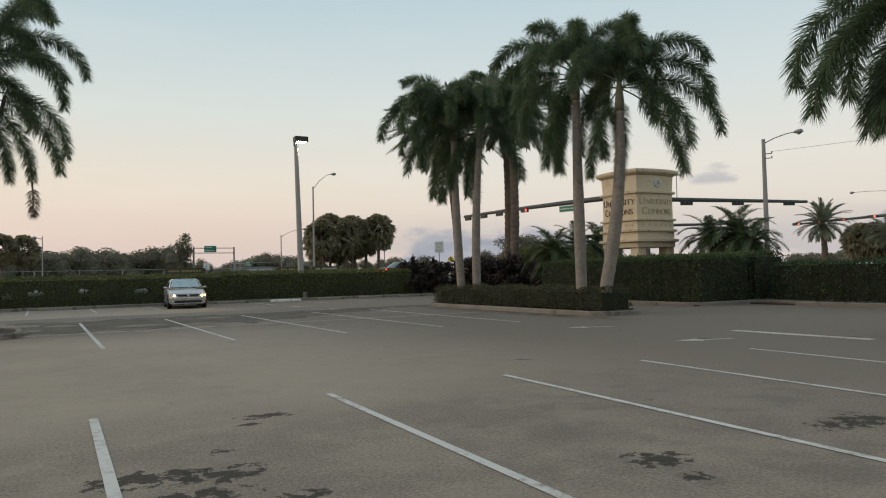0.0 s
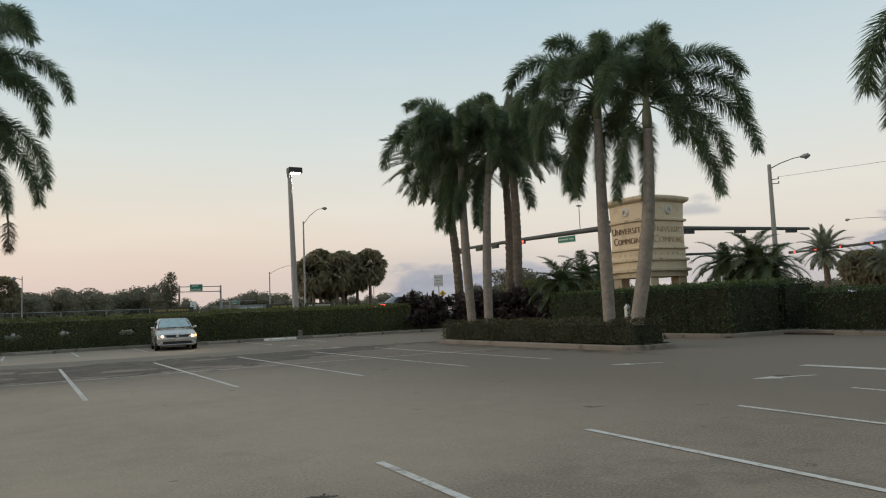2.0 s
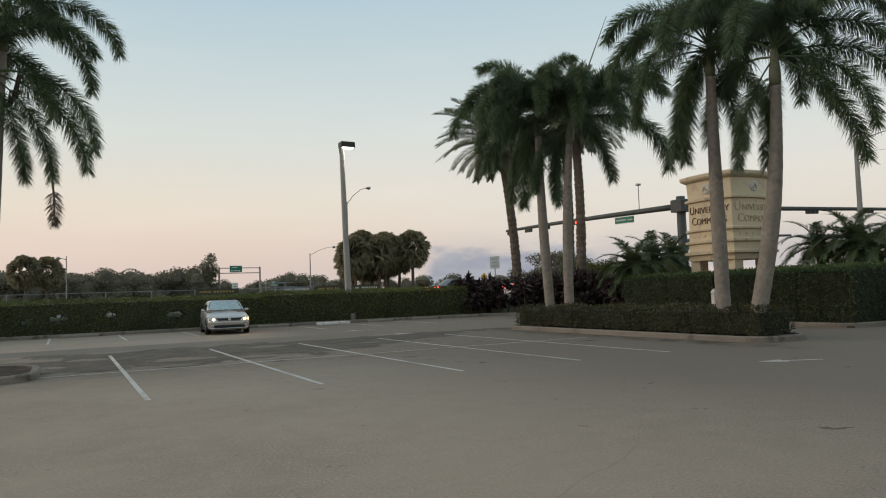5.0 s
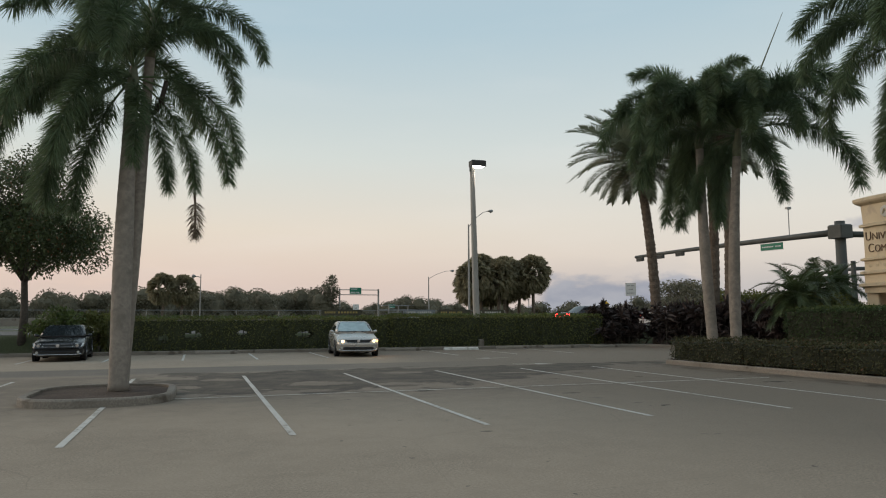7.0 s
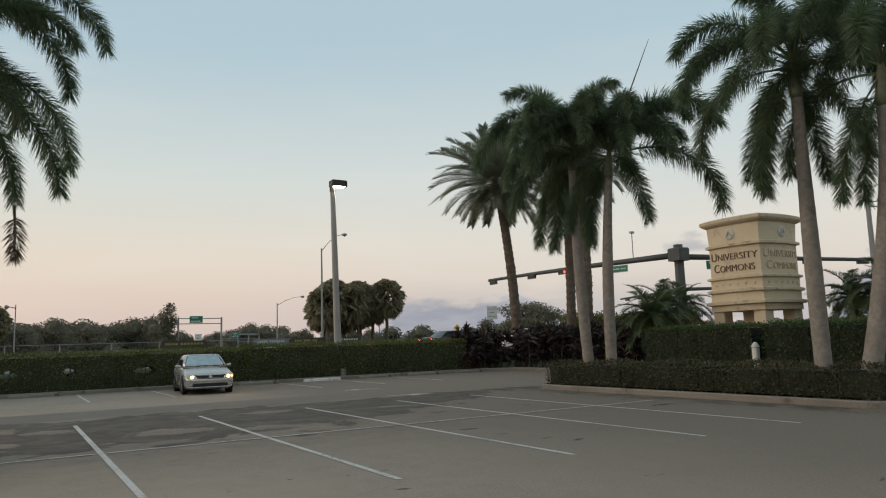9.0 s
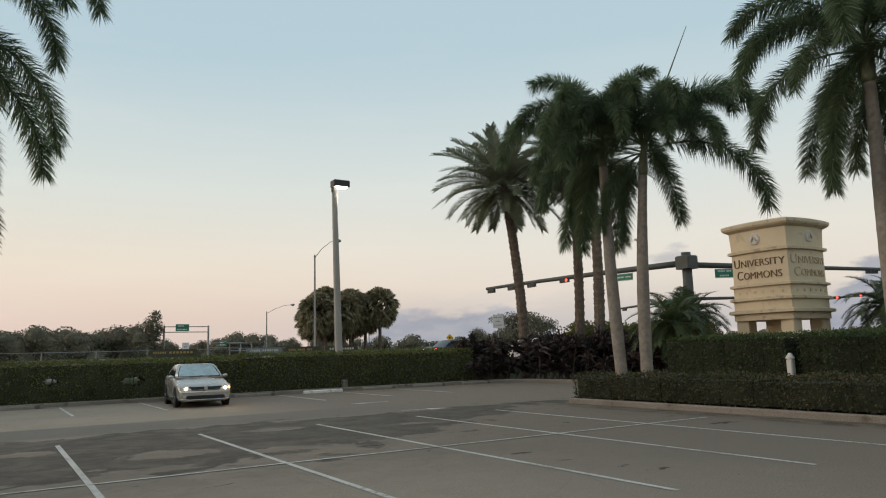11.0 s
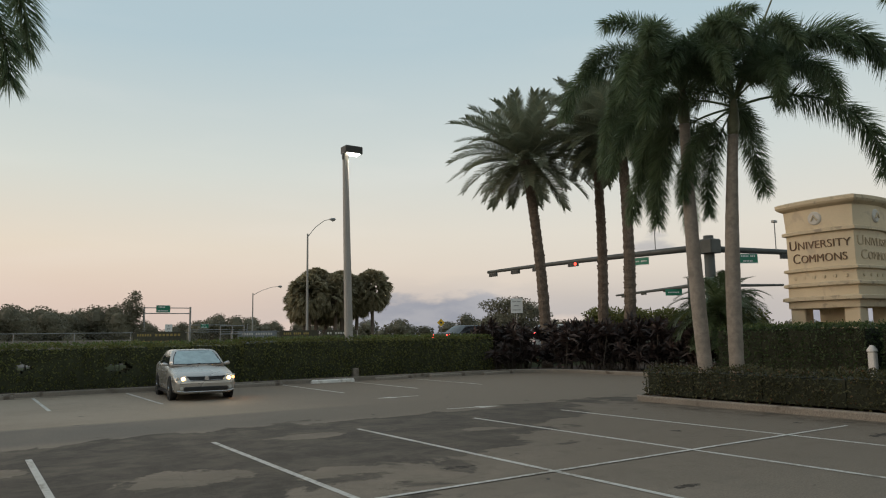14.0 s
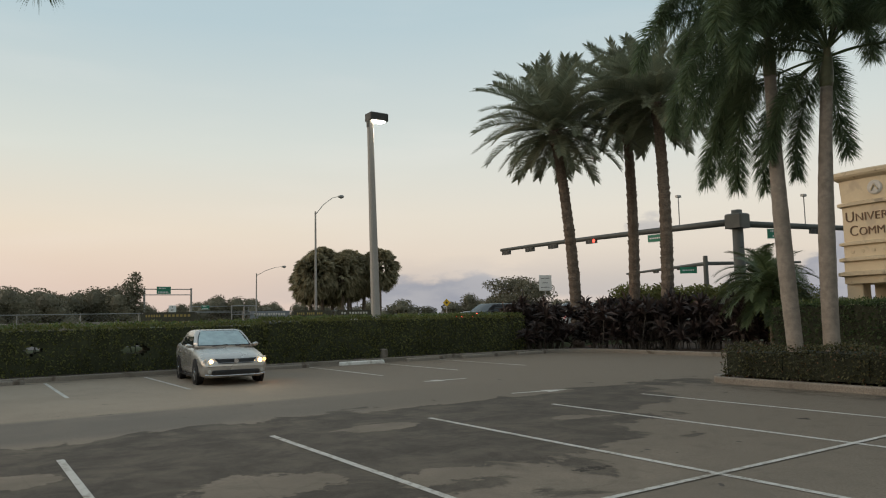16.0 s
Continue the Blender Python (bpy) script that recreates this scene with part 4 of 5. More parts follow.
def street_light(x, y, z0, h, arm, rise, label, r=0.13, material=None, head=0.55, parts=()):
    """A pole with an upswept arm towards (arm) and a cobra head."""
    t = thing("street_lamp", pose(x, y, z0), label, "street lamp", "street lamps")
    part("pole", Shape().tube([(0, 0, -0.1), (0, 0, h)], [r, r * 0.6], 10), material or POLE_CONCRETE, t)
    a = Vector((*arm, 0))
    end = Vector((0, 0, h - 0.3)) + a + Vector((0, 0, rise))
    part("arm", Shape().tube([(0, 0, h - 0.3), Vector((0, 0, h - 0.3)) + a * 0.35 + Vector((0, 0, rise * 0.55)), Vector((0, 0, h - 0.3)) + a * 0.75 + Vector((0, 0, rise * 0.93)), end], [0.04, 0.035, 0.03, 0.03], 6), GALVANISED, t)
    d = a.normalized()
    lamp = part("lamp_head", Shape().tube([end - d * 0.05, end + d * head * 0.3, end + d * head * 0.75, end + d * head], [0.06, 0.14, 0.16, 0.05], 8), GALVANISED, t, "unlit grey cobra head", True)
    part("lens", Shape().tube([end + d * head * 0.5 - Vector((0, 0, 0.10)), end + d * head * 0.5 - Vector((0, 0, 0.20))], [0.13, 0.06], 8), LENS, lamp)
    return t


street_light(27.45, 77.2, 0.8, 10.8, (1.9, -0.86), 1.7, "tall grey concrete street lamp with a curved arm beside the road")
pr = street_light(43.2, 30.6, 0, 10.0, (0.6, -1.9), 0.5, "concrete street lamp with wire brackets beyond the hedge", 0.2)
for k, z in enumerate((9.0, 8.7)):
    part("bracket", Shape().tube([(0, 0, z), (0.15, -0.5, z - 0.03)], 0.03, 5), DARK_METAL, pr)
    part("insulator", Shape().tube([(0.15, -0.5, z - 0.03), (0.15, -0.5, z + 0.12)], 0.035, 6), DARK_METAL, pr)
run = [Vector((0.15, -0.5, 9.1)).lerp(Vector((0.4, -70.0, 9.4)), q / 16) - Vector((0, 0, 1.1 * math.sin(math.pi * q / 16))) for q in range(17)]
part("cable", Shape().tube(run, 0.009, 5), RUBBER, pr, "thin black overhead cable")
street_light(33.4, 110, 0.8, 7.2, (3.2, -1.0), 1.2, "far grey street lamp beside the carriageway", 0.12)
street_light(0.55, 75.0, 0.8, 4.9, (-0.5, -0.2), 0.1, "slim lamp post beyond the fence", 0.06, head=0.3)
street_light(90.5, 46.0, 0, 10.2, (0.3, 7.0), 0.6, "far street lamp with a long arm at the crossing", 0.18)


def signal_head(m, parent, lit, face):
    """A three-lamp signal, laid across the arm, lamps facing along face."""
    h = part("signal_head", Shape().box(-0.55, -0.12, -0.18, 0.55, 0.12, 0.18, 0.03), MAST, parent, m=m)
    for i, px in enumerate((-0.36, 0.0, 0.36)):
        part("lamp", Shape().disc((px, face * 0.11, 0), (0, face, 0), 0.13, 0.03, 12), RED_ON if (lit and i == 0) else SIGN_BLACK, h, "lit red signal lamp" if (lit and i == 0) else "")


def sign_plate(name, parent, m, w, h, colour, ink, rows, label, frame_colour=None):
    p = part(name, Shape().box(-w / 2, -0.02, -h / 2, w / 2, 0.02, h / 2), colour, parent, label, m=m)
    if frame_colour:
        for s in (-1, 1):
            part("border", Shape().box(-w / 2, -0.026, s * h / 2 - (0.04 if s > 0 else 0), w / 2, -0.021, s * h / 2 + (0.04 if s < 0 else 0)), frame_colour, p)
    n = len(rows)
    for i, segs in enumerate(rows):
        z = h / 2 - h * (i + 0.5) / n
        half = h / max(n, 2) * 0.17
        for a, b in segs:
            bits = max(1, min(7, int((b - a) * w / 2 / (half * 1.9))))
            step = (b - a) * w / 2 / bits
            for k in range(bits):
                x0 = a * w / 2 + k * step
                part("text_bar", Shape().box(x0, -0.028, z - half, x0 + step * 0.66, -0.0205, z + half), ink, p)
    return p


mast = thing("signal_mast", pose(42.3, 44.0, 0), "dark traffic signal mast with two long arms over the road", "traffic signal")
part("pole", Shape().tube([(0, 0, -0.1), (0, 0, 8.2)], [0.38, 0.33], 14), MAST, mast, "", True)
part("cap", Shape().box(-0.55, -0.6, 7.0, 0.55, 0.6, 7.95, 0.08), MAST, mast)
arm_l = [Vector((0, 0, 7.45)).lerp(Vector((0, 24.6, 7.45)), k / 6) + Vector((0, 0, 0.35 * math.sin(math.pi * 0.5 * k / 6) - 0.05 * k / 6)) for k in range(7)]
part("long_arm", Shape().tube(arm_l, [0.24 - 0.016 * k for k in range(7)], 10), MAST, mast, "long tapering arm", True)
arm_r = [Vector((0, 0, 7.3)).lerp(Vector((18.2, -4.8, 7.1)), k / 6) for k in range(7)]
part("short_arm", Shape().tube(arm_r, [0.22 - 0.015 * k for k in range(7)], 10), MAST, mast, "long tapering arm", True)
for k, lit in ((13.0, True), (17.5, False), (20.5, False), (23.8, False)):
    signal_head(Matrix.Translation((-0.02, k, 7.45)) @ pose(0, 0, 0, 0, 0, 90), mast, lit, 1)
for k in (0.35, 0.62, 0.9):
    signal_head(Matrix.Translation(Vector((18.2, -4.8, 0)) * k + Vector((0, 0, 6.95))) @ pose(0, 0, 0, 0, 0, -14.8), mast, False, -1)
sign_plate("street_sign", mast, Matrix.Translation((-0.3, 6.0, 7.0)) @ pose(0, 0, 0, 0, 0, -78), 1.9, 0.58, SIGN_GREEN, SIGN_WHITE, [[(-0.85, 0.2), (0.35, 0.85)]], "green street name sign", SIGN_WHITE)
sign_plate("street_sign", mast, Matrix.Translation((2.5, -1.2, 6.65)) @ pose(0, 0, 0, 0, 0, -30), 1.35, 0.66, SIGN_GREEN, SIGN_WHITE, [[(-0.7, 0.1), (0.25, 0.8)], [(-0.5, 0.5)]], "green street name sign", SIGN_WHITE)
for p, h in (((0, 4.5, 7.7), 2.0), ((5.5, -1.45, 7.3), 2.0)):
    part("camera_pole", Shape().tube([p, (p[0], p[1], p[2] + h)], 0.035, 6), GALVANISED, mast)
    part("camera_box", Shape().box(p[0] - 0.2, p[1] - 0.12, p[2] + h, p[0] + 0.2, p[1] + 0.12, p[2] + h + 0.16, 0.02), GALVANISED, mast)

far_mast = thing("signal_mast", pose(90.0, 46.2, 0), "far traffic signal mast with four red lights on its arm", "traffic signal")
part("pole", Shape().tube([(0, 0, -0.1), (0, 0, 8.0)], [0.28, 0.22], 10), MAST, far_mast)
part("arm", Shape().tube([(0, 0, 7.3), (-1.0, 13.8, 6.9)], [0.2, 0.12], 8), MAST, far_mast)
for k in (0.28, 0.55, 0.78, 0.98):
    signal_head(Matrix.Translation((-1.0 * k - 0.25, 13.8 * k, 7.3 - 0.4 * k)) @ pose(0, 0, 0, 0, 0, 90), far_mast, True, 1)
mid_mast = thing("signal_mast", pose(64.4, 62.6, 0), "far dark traffic signal mast across the junction", "traffic signal")
part("pole", Shape().tube([(0, 0, -0.1), (0, 0, 7.4)], [0.3, 0.24], 10), MAST, mid_mast)
part("arm", Shape().tube([(7.6, 17.4, 6.7), (0, 0, 6.6), (9.0, -5.0, 6.6)], [0.12, 0.2, 0.12], 8), MAST, mid_mast)
for k in (0.3, 0.6, 0.9):
    signal_head(Matrix.Translation((7.6 * k, 17.4 * k - 0.25, 6.5)) @ pose(0, 0, 0, 0, 0, 66), mid_mast, False, -1)
sign_plate("street_sign", mid_mast, Matrix.Translation((0.6, 2.6, 6.1)) @ pose(0, 0, 0, 0, 0, -35), 1.8, 0.7, SIGN_GREEN, SIGN_WHITE, [[(-0.7, 0.7)]], "green street name sign")


def post_sign(x, y, h, w, ph, turn, colour, ink, rows, label, name="road_sign", z0=0.0, r=0.03):
    t = thing(name, pose(x, y, z0, 0, 0, turn), label, "road sign", "road signs")
    part("post", Shape().tube([(0, 0.03, -0.1), (0, 0.03, h)], r, 6), GALVANISED, t)
    sign_plate("plate", t, Matrix.Translation((0, -0.02 - r, h - ph / 2)), w, ph, colour, ink, rows, "")
    return t


post_sign(25.05, 43.5, 3.65, 0.62, 0.78, -35, SIGN_WHITE, SIGN_BLACK, [[], [(-0.7, -0.1), (0.05, 0.7)], [], [(-0.45, 0.45)], [], [(-0.7, 0.7)], []], "white rectangular road sign on a thin post", z0=0.02)
post_sign(30.6, 44.9, 2.0, 0.4, 0.5, -35, SIGN_WHITE, SIGN_BLACK, [[(-0.4, 0.4)]], "small white road sign on a thin post", z0=0.4)

# ---- the monument sign ----
def warning_sign(x, y, z, r):
    """A yellow diamond plate on a post, a dark mark on it."""
    t = thing("road_sign", pose(x, y, 0.8, 0, 0, -25), "yellow diamond warning sign on a post across the road", "road sign")
    part("post", Shape().tube([(0, 0.06, -0.1), (0, 0.06, z - 0.8 + r * 0.7)], 0.05, 6), GALVANISED, t)
    for name, k, y0, mat in (("plate", r, -0.02, SIGN_YELLOW), ("symbol", r * 0.35, -0.028, SIGN_BLACK)):
        c = z - 0.8
        part(name, Shape().loft([[(0, yy, c - k), (k, yy, c), (0, yy, c + k), (-k, yy, c)] for yy in (y0, 0.02)]), mat, t)

warning_sign(64.1, 110.0, 3.90, 0.62)


def bowed_square(half, bow, z, n=7):
    """A square plan whose four sides bulge outward by bow."""
    pts = []
    for k in range(4):
        a = radians(90 * k)
        for i in range(n):
            u = -1 + 2 * i / n
            p = (u * half, -(half + bow * (1 - u * u)))
            pts.append((p[0] * math.cos(a) - p[1] * math.sin(a), p[0] * math.sin(a) + p[1] * math.cos(a), z))
    return pts


def monument(x, y):
    t = thing("monument_sign", pose(x, y, 0), "cream stucco tower sign on square pillars behind the hedge", "sign")
    B = 0.19

    def block(name, levels, material, label=""):
        return part(name, Shape().loft([bowed_square(h, B, z) for h, z in levels]), material, t, label)

    part("plinth", Shape().box(-1.55, -1.55, -0.05, 1.55, 1.55, 0.35, 0.05), STUCCO, t)
    for sx in (-1, 1):
        for sy in (-1, 1):
            part("pillar", Shape().box(sx * 1.06 - 0.30, sy * 1.06 - 0.30, 0.35, sx * 1.06 + 0.30, sy * 1.06 + 0.30, 2.62, 0.03), STUCCO, t)
    part("core", Shape().box(-0.3, -0.3, 0.35, 0.3, 0.3, 2.62), STUCCO, t)
    block("soffit", [(1.40, 2.60), (1.40, 2.86), (1.55, 2.90), (1.55, 3.02), (1.42, 3.06)], STUCCO_TRIM, "stepped cream moulding")
    block("lower_band", [(1.38, 3.06), (1.38, 3.42)], STUCCO)
    block("lower_moulding", [(1.40, 3.42), (1.50, 3.46), (1.50, 3.56), (1.40, 3.60)], STUCCO_TRIM)
    rel = block("relief_band", [(1.36, 3.60), (1.36, 4.03)], STUCCO)
    block("middle_moulding", [(1.38, 4.03), (1.47, 4.06), (1.47, 4.15), (1.36, 4.19)], STUCCO_TRIM)
    block("text_panel", [(1.34, 4.19), (1.34, 5.52)], STUCCO)
    block("upper_moulding", [(1.36, 5.52), (1.46, 5.55), (1.46, 5.66), (1.36, 5.70)], STUCCO_TRIM)
    block("upper_panel", [(1.34, 5.70), (1.38, 6.52)], STUCCO)
    block("cornice", [(1.40, 6.52), (1.55, 6.62), (1.60, 6.70), (1.60, 6.82), (1.45, 6.88)], STUCCO_TRIM)

    def words(text, size, big, cx, z, face, wide_to, ink):
        """Raised capitals, the first one taller, on a face turned by face degrees."""
        glyphs = []
        for s, h in ((text[0], big), (text[1:], size)):
            cu = bpy.data.curves.new("text", "FONT")
            cu.body, cu.size, cu.extrude, cu.offset = s, h, 0.02, -0.004
            ob = new("text", cu)
            bpy.context.view_layer.update()
            me = bpy.data.meshes.new_from_object(ob.evaluated_get(bpy.context.evaluated_depsgraph_get()))
            bpy.data.objects.remove(ob)
            glyphs.append(me)
        wide = [max(v.co.x for v in g.vertices) for g in glyphs]
        total = wide[0] + 0.05 + wide[1]
        k = wide_to / total
        s = Shape()
        at = cx - total / 2
        for g, w in zip(glyphs, wide):
            s.add([(v.co.x + at, v.co.y, v.co.z) for v in g.vertices], [tuple(p.vertices) for p in g.polygons])
            at += w + 0.05
        half = 1.34
        s.v = [(px * k, py, pz) for px, py, pz in s.v]
        s.v = [(px, -(half + B * (1 - (px / half) ** 2)) - 0.012 - pz, py + z) for px, py, pz in s.v]
        part("lettering", s, ink, t, "dark bronze raised letters" if ink is LETTER else "bronze raised letters, sky reflection painted pale", m=pose(0, 0, 0, 0, 0, face))

    # the -y face gets the bronze with the sky's reflection painted in
    for face, ink in ((0, LETTER_SKYLIT), (-90, LETTER)):
        words("UNIVERSITY", 0.44, 0.56, 0.0, 4.94, face, 2.46, ink)
        words("COMMONS", 0.44, 0.56, 0.0, 4.40, face, 2.16, ink)
    for face in (0, -90):
        seal = part("seal", Shape().tube([(0, -1.44, 6.12), (0, -1.56, 6.12), (0, -1.60, 6.12)], [0.27, 0.27, 0.22], 20), SEAL, t, "round plaster seal", m=pose(0, 0, 0, 0, 0, face))
        part("emblem", Shape().tube([(-0.12, -1.62, 6.02), (0.0, -1.63, 6.22), (0.13, -1.62, 6.03)], 0.035, 6), STUCCO_TRIM, seal)
        for i in range(6):
            u = -1.0 + 0.4 * i
            part("relief_disc", Shape().disc((u, -(1.36 + B * (1 - (u / 1.36) ** 2)) + 0.01, 3.81), (0, -1, 0), 0.07, 0.035, 10), STUCCO_TRIM, rel, m=pose(0, 0, 0, 0, 0, face))
    return t


monument(29.95, 29.05)
post = thing("garden_post", pose(24.62, 25.47, 0.05), "weathered white stone post in the hedge gap", "post")
part("shaft", Shape().box(-0.12, -0.12, -0.05, 0.11, 0.11, 1.0, 0.04), WHITE_CONCRETE, post)
part("cap", Shape().tube([(0, 0, 1.0), (0, 0, 1.06), (0, 0, 1.2)], [0.16, 0.15, 0.05], 10), WHITE_CONCRETE, post)

# ---- shrubs round the sign ----
def ti_cluster(seed):
    """Strap leaves in rosettes on cane stems."""
    rng = np.random.default_rng(seed)
    P, D = [], []
    stems = Shape()
    for k in range(9):
        bx, by = rng.normal(scale=0.42, size=2)
        h = 0.55 + 1.15 * rng.random()
        tx, ty = bx + rng.normal() * 0.15, by + rng.normal() * 0.15
        stems.tube([(bx * 0.6, by * 0.6, -0.05), (tx, ty, h)], [0.022, 0.014], 5)
        n = 46
        a = rng.random(n) * 2 * math.pi
        e = np.radians(rng.uniform(-5, 85, n))
        P.append(np.stack([np.full(n, tx), np.full(n, ty), h - 0.30 * rng.random(n)], 1))
        D.append(np.stack([np.cos(a) * np.cos(e), np.sin(a) * np.cos(e), np.sin(e)], 1))
    P, D = np.concatenate(P), np.concatenate(D)
    return stems.mesh("stems", BARK), leaves(P, D, 0.42 + 0.25 * rng.random(len(P)), 0.10, TI_LEAF, bend=0.30, rng=rng)


TI = [ti_cluster(s) for s in (41, 42, 43)]
rng = random.Random(9)
for i in range(34):
    u = i / 33
    px = 22.3 + 5.4 * min(1, u * 1.25) + rng.uniform(-0.4, 0.4)
    py = 42.0 - 8.6 * max(0, u - 0.12) + rng.uniform(-0.9, 0.9)
    if px < KERB_X + 0.7 and py < KERB_Y + 0.9:
        px, py = max(px, KERB_X - 0.8), KERB_Y + 1.0
    t = thing("ti_shrub", pose(px, py, 0.05, 0, 0, rng.uniform(0, 360)), "dark purple ti shrub with strap leaves in the corner bed", "shrub", "purple shrubs in the corner bed")
    t.scale = (rng.uniform(0.9, 1.15),) * 2 + (rng.uniform(1.0, 1.35),)
    st, lf = TI[i % 3]
    tagged(part("cane_mass", st, None, t), kind="stuff"), tagged(part("foliage", lf, None, t), kind="stuff")

SMALL = {e: [feather_frond(e, 1.5, d, 500 + e + j, 64, 0.30, FERN_GREEN, 0.3, 1.2, 0.022) for j in range(2)] for e, d in ((75, 70), (50, 90), (25, 85), (0, 60), (-30, 35))}


def pygmy_palm(x, y, h, seed, label, scale=1.0, lean=(0, 0)):
    t = thing("pygmy_palm", pose(x, y, 0.03), label, "palm tree", "small palms by the sign")
    rg = random.Random(seed)
    top = Vector((lean[0], lean[1], h))
    part("trunk", Shape().tube([top * (k / 12) for k in range(13)], [0.10 * (1.08 if k % 2 else 0.96) for k in range(13)], 9), ROUGH_TRUNK, t)
    for e, c in ((75, 4), (50, 7), (25, 9), (0, 8), (-30, 6)):
        off = rg.uniform(0, 360)
        for i in range(c):
            part("frond", SMALL[e][i % 2], None, t, m=Matrix.Translation(top) @ pose(0, 0, 0, rg.uniform(-10, 10), 0, off + 360 * i / c + rg.uniform(-8, 8)) @ Matrix.Scale(scale * rg.uniform(0.9, 1.1), 4))
    return t


pygmy_palm(31.8, 25.6, 3.0, 1, "green feathery small palm beside the tower sign", 1.25)
pygmy_palm(31.7, 23.9, 3.2, 2, "green feathery small palm beside the tower sign", 1.3)
pygmy_palm(31.2, 22.7, 2.6, 3, "green feathery small palm beside the tower sign", 1.2)
pygmy_palm(26.4, 32.2, 2.5, 4, "green feathery small palm behind the hedge", 1.4)
pygmy_palm(30.5, 35.0, 3.0, 5, "green feathery small palm behind the hedge", 1.4)
pygmy_palm(34.0, 37.0, 3.2, 6, "green feathery small palm behind the hedge", 1.4)

# ---- broadleaf trees ----
def broadleaf(name, x, y, z0, h, spread, trunk_h, seed, leaf, label, category="tree", n=9000, size=0.13, clumps=46, r=0.16, flat=0.75):
    t = thing(name, pose(x, y, z0), label, category)
    rng = np.random.default_rng(seed)
    wood = Shape()
    wood.tube([(0, 0, -0.1), (0.08, 0.05, trunk_h * 0.5), (0.0, 0.1, trunk_h)], [r * 1.25, r, r * 0.85], 10)
    ch = h - trunk_h
    c = rng.normal(size=(clumps, 3))
    c /= np.linalg.norm(c, axis=1, keepdims=True)
    c *= (rng.random((clumps, 1)) ** 0.4) * np.array((spread, spread, ch * 0.5 * 1.0))
    c += np.array((0, 0, trunk_h + ch * 0.5))
    for k in range(0, clumps, 3):
        e = Vector(c[k])
        wood.tube([(0, 0.1, trunk_h * 0.95), Vector((0, 0.1, trunk_h)).lerp(e, 0.5) + Vector((0, 0, 0.12 * ch)), e], [r * 0.5, r * 0.26, 0.02], 5)
    part("trunk", wood, BARK, t, "", True)
    which = rng.integers(0, clumps, n)
    off = rng.normal(size=(n, 3))
    off *= (rng.random((n, 1)) ** 0.45) / np.linalg.norm(off, axis=1, keepdims=True) * np.array((spread * 0.36, spread * 0.36, ch * 0.18 * flat + 0.1))
    P = c[which] + off
    D = off / (np.linalg.norm(off, axis=1, keepdims=True) + 1e-6) * 0.6 + rng.normal(scale=0.6, size=(n, 3))
    part("crown", leaves(P, D, size * (0.7 + 0.7 * rng.random(n)), size * 0.55, leaf, rng=rng), leaf, t)
    return t


broadleaf("oak_tree", -7.2, 43.4, 0.2, 8.7, 3.7, 3.2, 51, OAK_LEAF, "spreading dark green oak tree behind the parked car", n=44000, size=0.125, clumps=48)
broadleaf("shrub", -5.4, 42.3, 0.05, 2.0, 1.2, 0.3, 52, TOP_GREEN, "loose green shrub beside the hedge end", "shrub", 3000, 0.14, 20, 0.05)
broadleaf("shrub", -3.9, 42.6, 0.05, 1.9, 0.9, 0.3, 53, HEDGE_GREEN, "loose green shrub beside the hedge end", "shrub", 2500, 0.12, 18, 0.05)
broadleaf("tree", 33.6, 44.2, 0.2, 3.0, 2.5, 0.6, 54, HEDGE_GREEN, "round green shrub tree behind the dark shrubs", "tree", 15000, 0.18, 40, 0.1)
broadleaf("tree", 36.0, 40.5, 0.1, 3.3, 2.4, 0.6, 55, HEDGE_GREEN, "round green shrub tree behind the dark shrubs", "tree", 13000, 0.18, 36, 0.1)
broadleaf("shrub", 28.2, 32.5, 0.05, 2.6, 1.5, 0.3, 56, HEDGE_GREEN, "dark green shrub behind the hedge", "shrub", 4000, 0.13, 24, 0.05)


def fan_crown(seed, material):
    """A cabbage palm's round head: fan leaves on stalks all round, dead ones hanging."""
    rng = np.random.default_rng(seed)
    P, D, S = [], [], []
    for k in range(240):
        a, e = rng.random() * 2 * math.pi, math.radians(rng.uniform(-70, 85))
        o = np.array((math.cos(a) * math.cos(e), math.sin(a) * math.cos(e), math.sin(e)))
        hub = o * (1.15 + 0.35 * rng.random()) + np.array((0, 0, -0.15 if e < 0 else 0))
        b = np.cross(o, rng.normal(size=3))
        b /= np.linalg.norm(b)
        for j in range(16):
            f = math.radians(-75 + 150 * j / 15)
            P.append(hub), D.append(o * math.cos(f) + b * math.sin(f)), S.append(0.85 * (0.75 + 0.25 * math.cos(f)))
    return leaves(np.array(P), np.array(D), np.array(S), 0.17, material, bend=0.3, rng=rng)


def dead_skirt():
    rng = np.random.default_rng(66)
    n = 460
    a, r = rng.random(n) * 2 * math.pi, 0.15 + 0.45 * rng.random(n)
    P = np.stack([np.cos(a) * r, np.sin(a) * r, -0.2 - 0.7 * rng.random(n)], 1)
    D = np.stack([np.cos(a) * 0.35, np.sin(a) * 0.35, -np.ones(n)], 1) + rng.normal(scale=0.15, size=(n, 3))
    return leaves(P, D, 0.6 + 0.4 * rng.random(n), 0.16, DEAD_LEAF, name="skirt", rng=rng)


SKIRT = dead_skirt()
FANS = [fan_crown(s, SABAL_GREEN) for s in (61, 62, 63)]


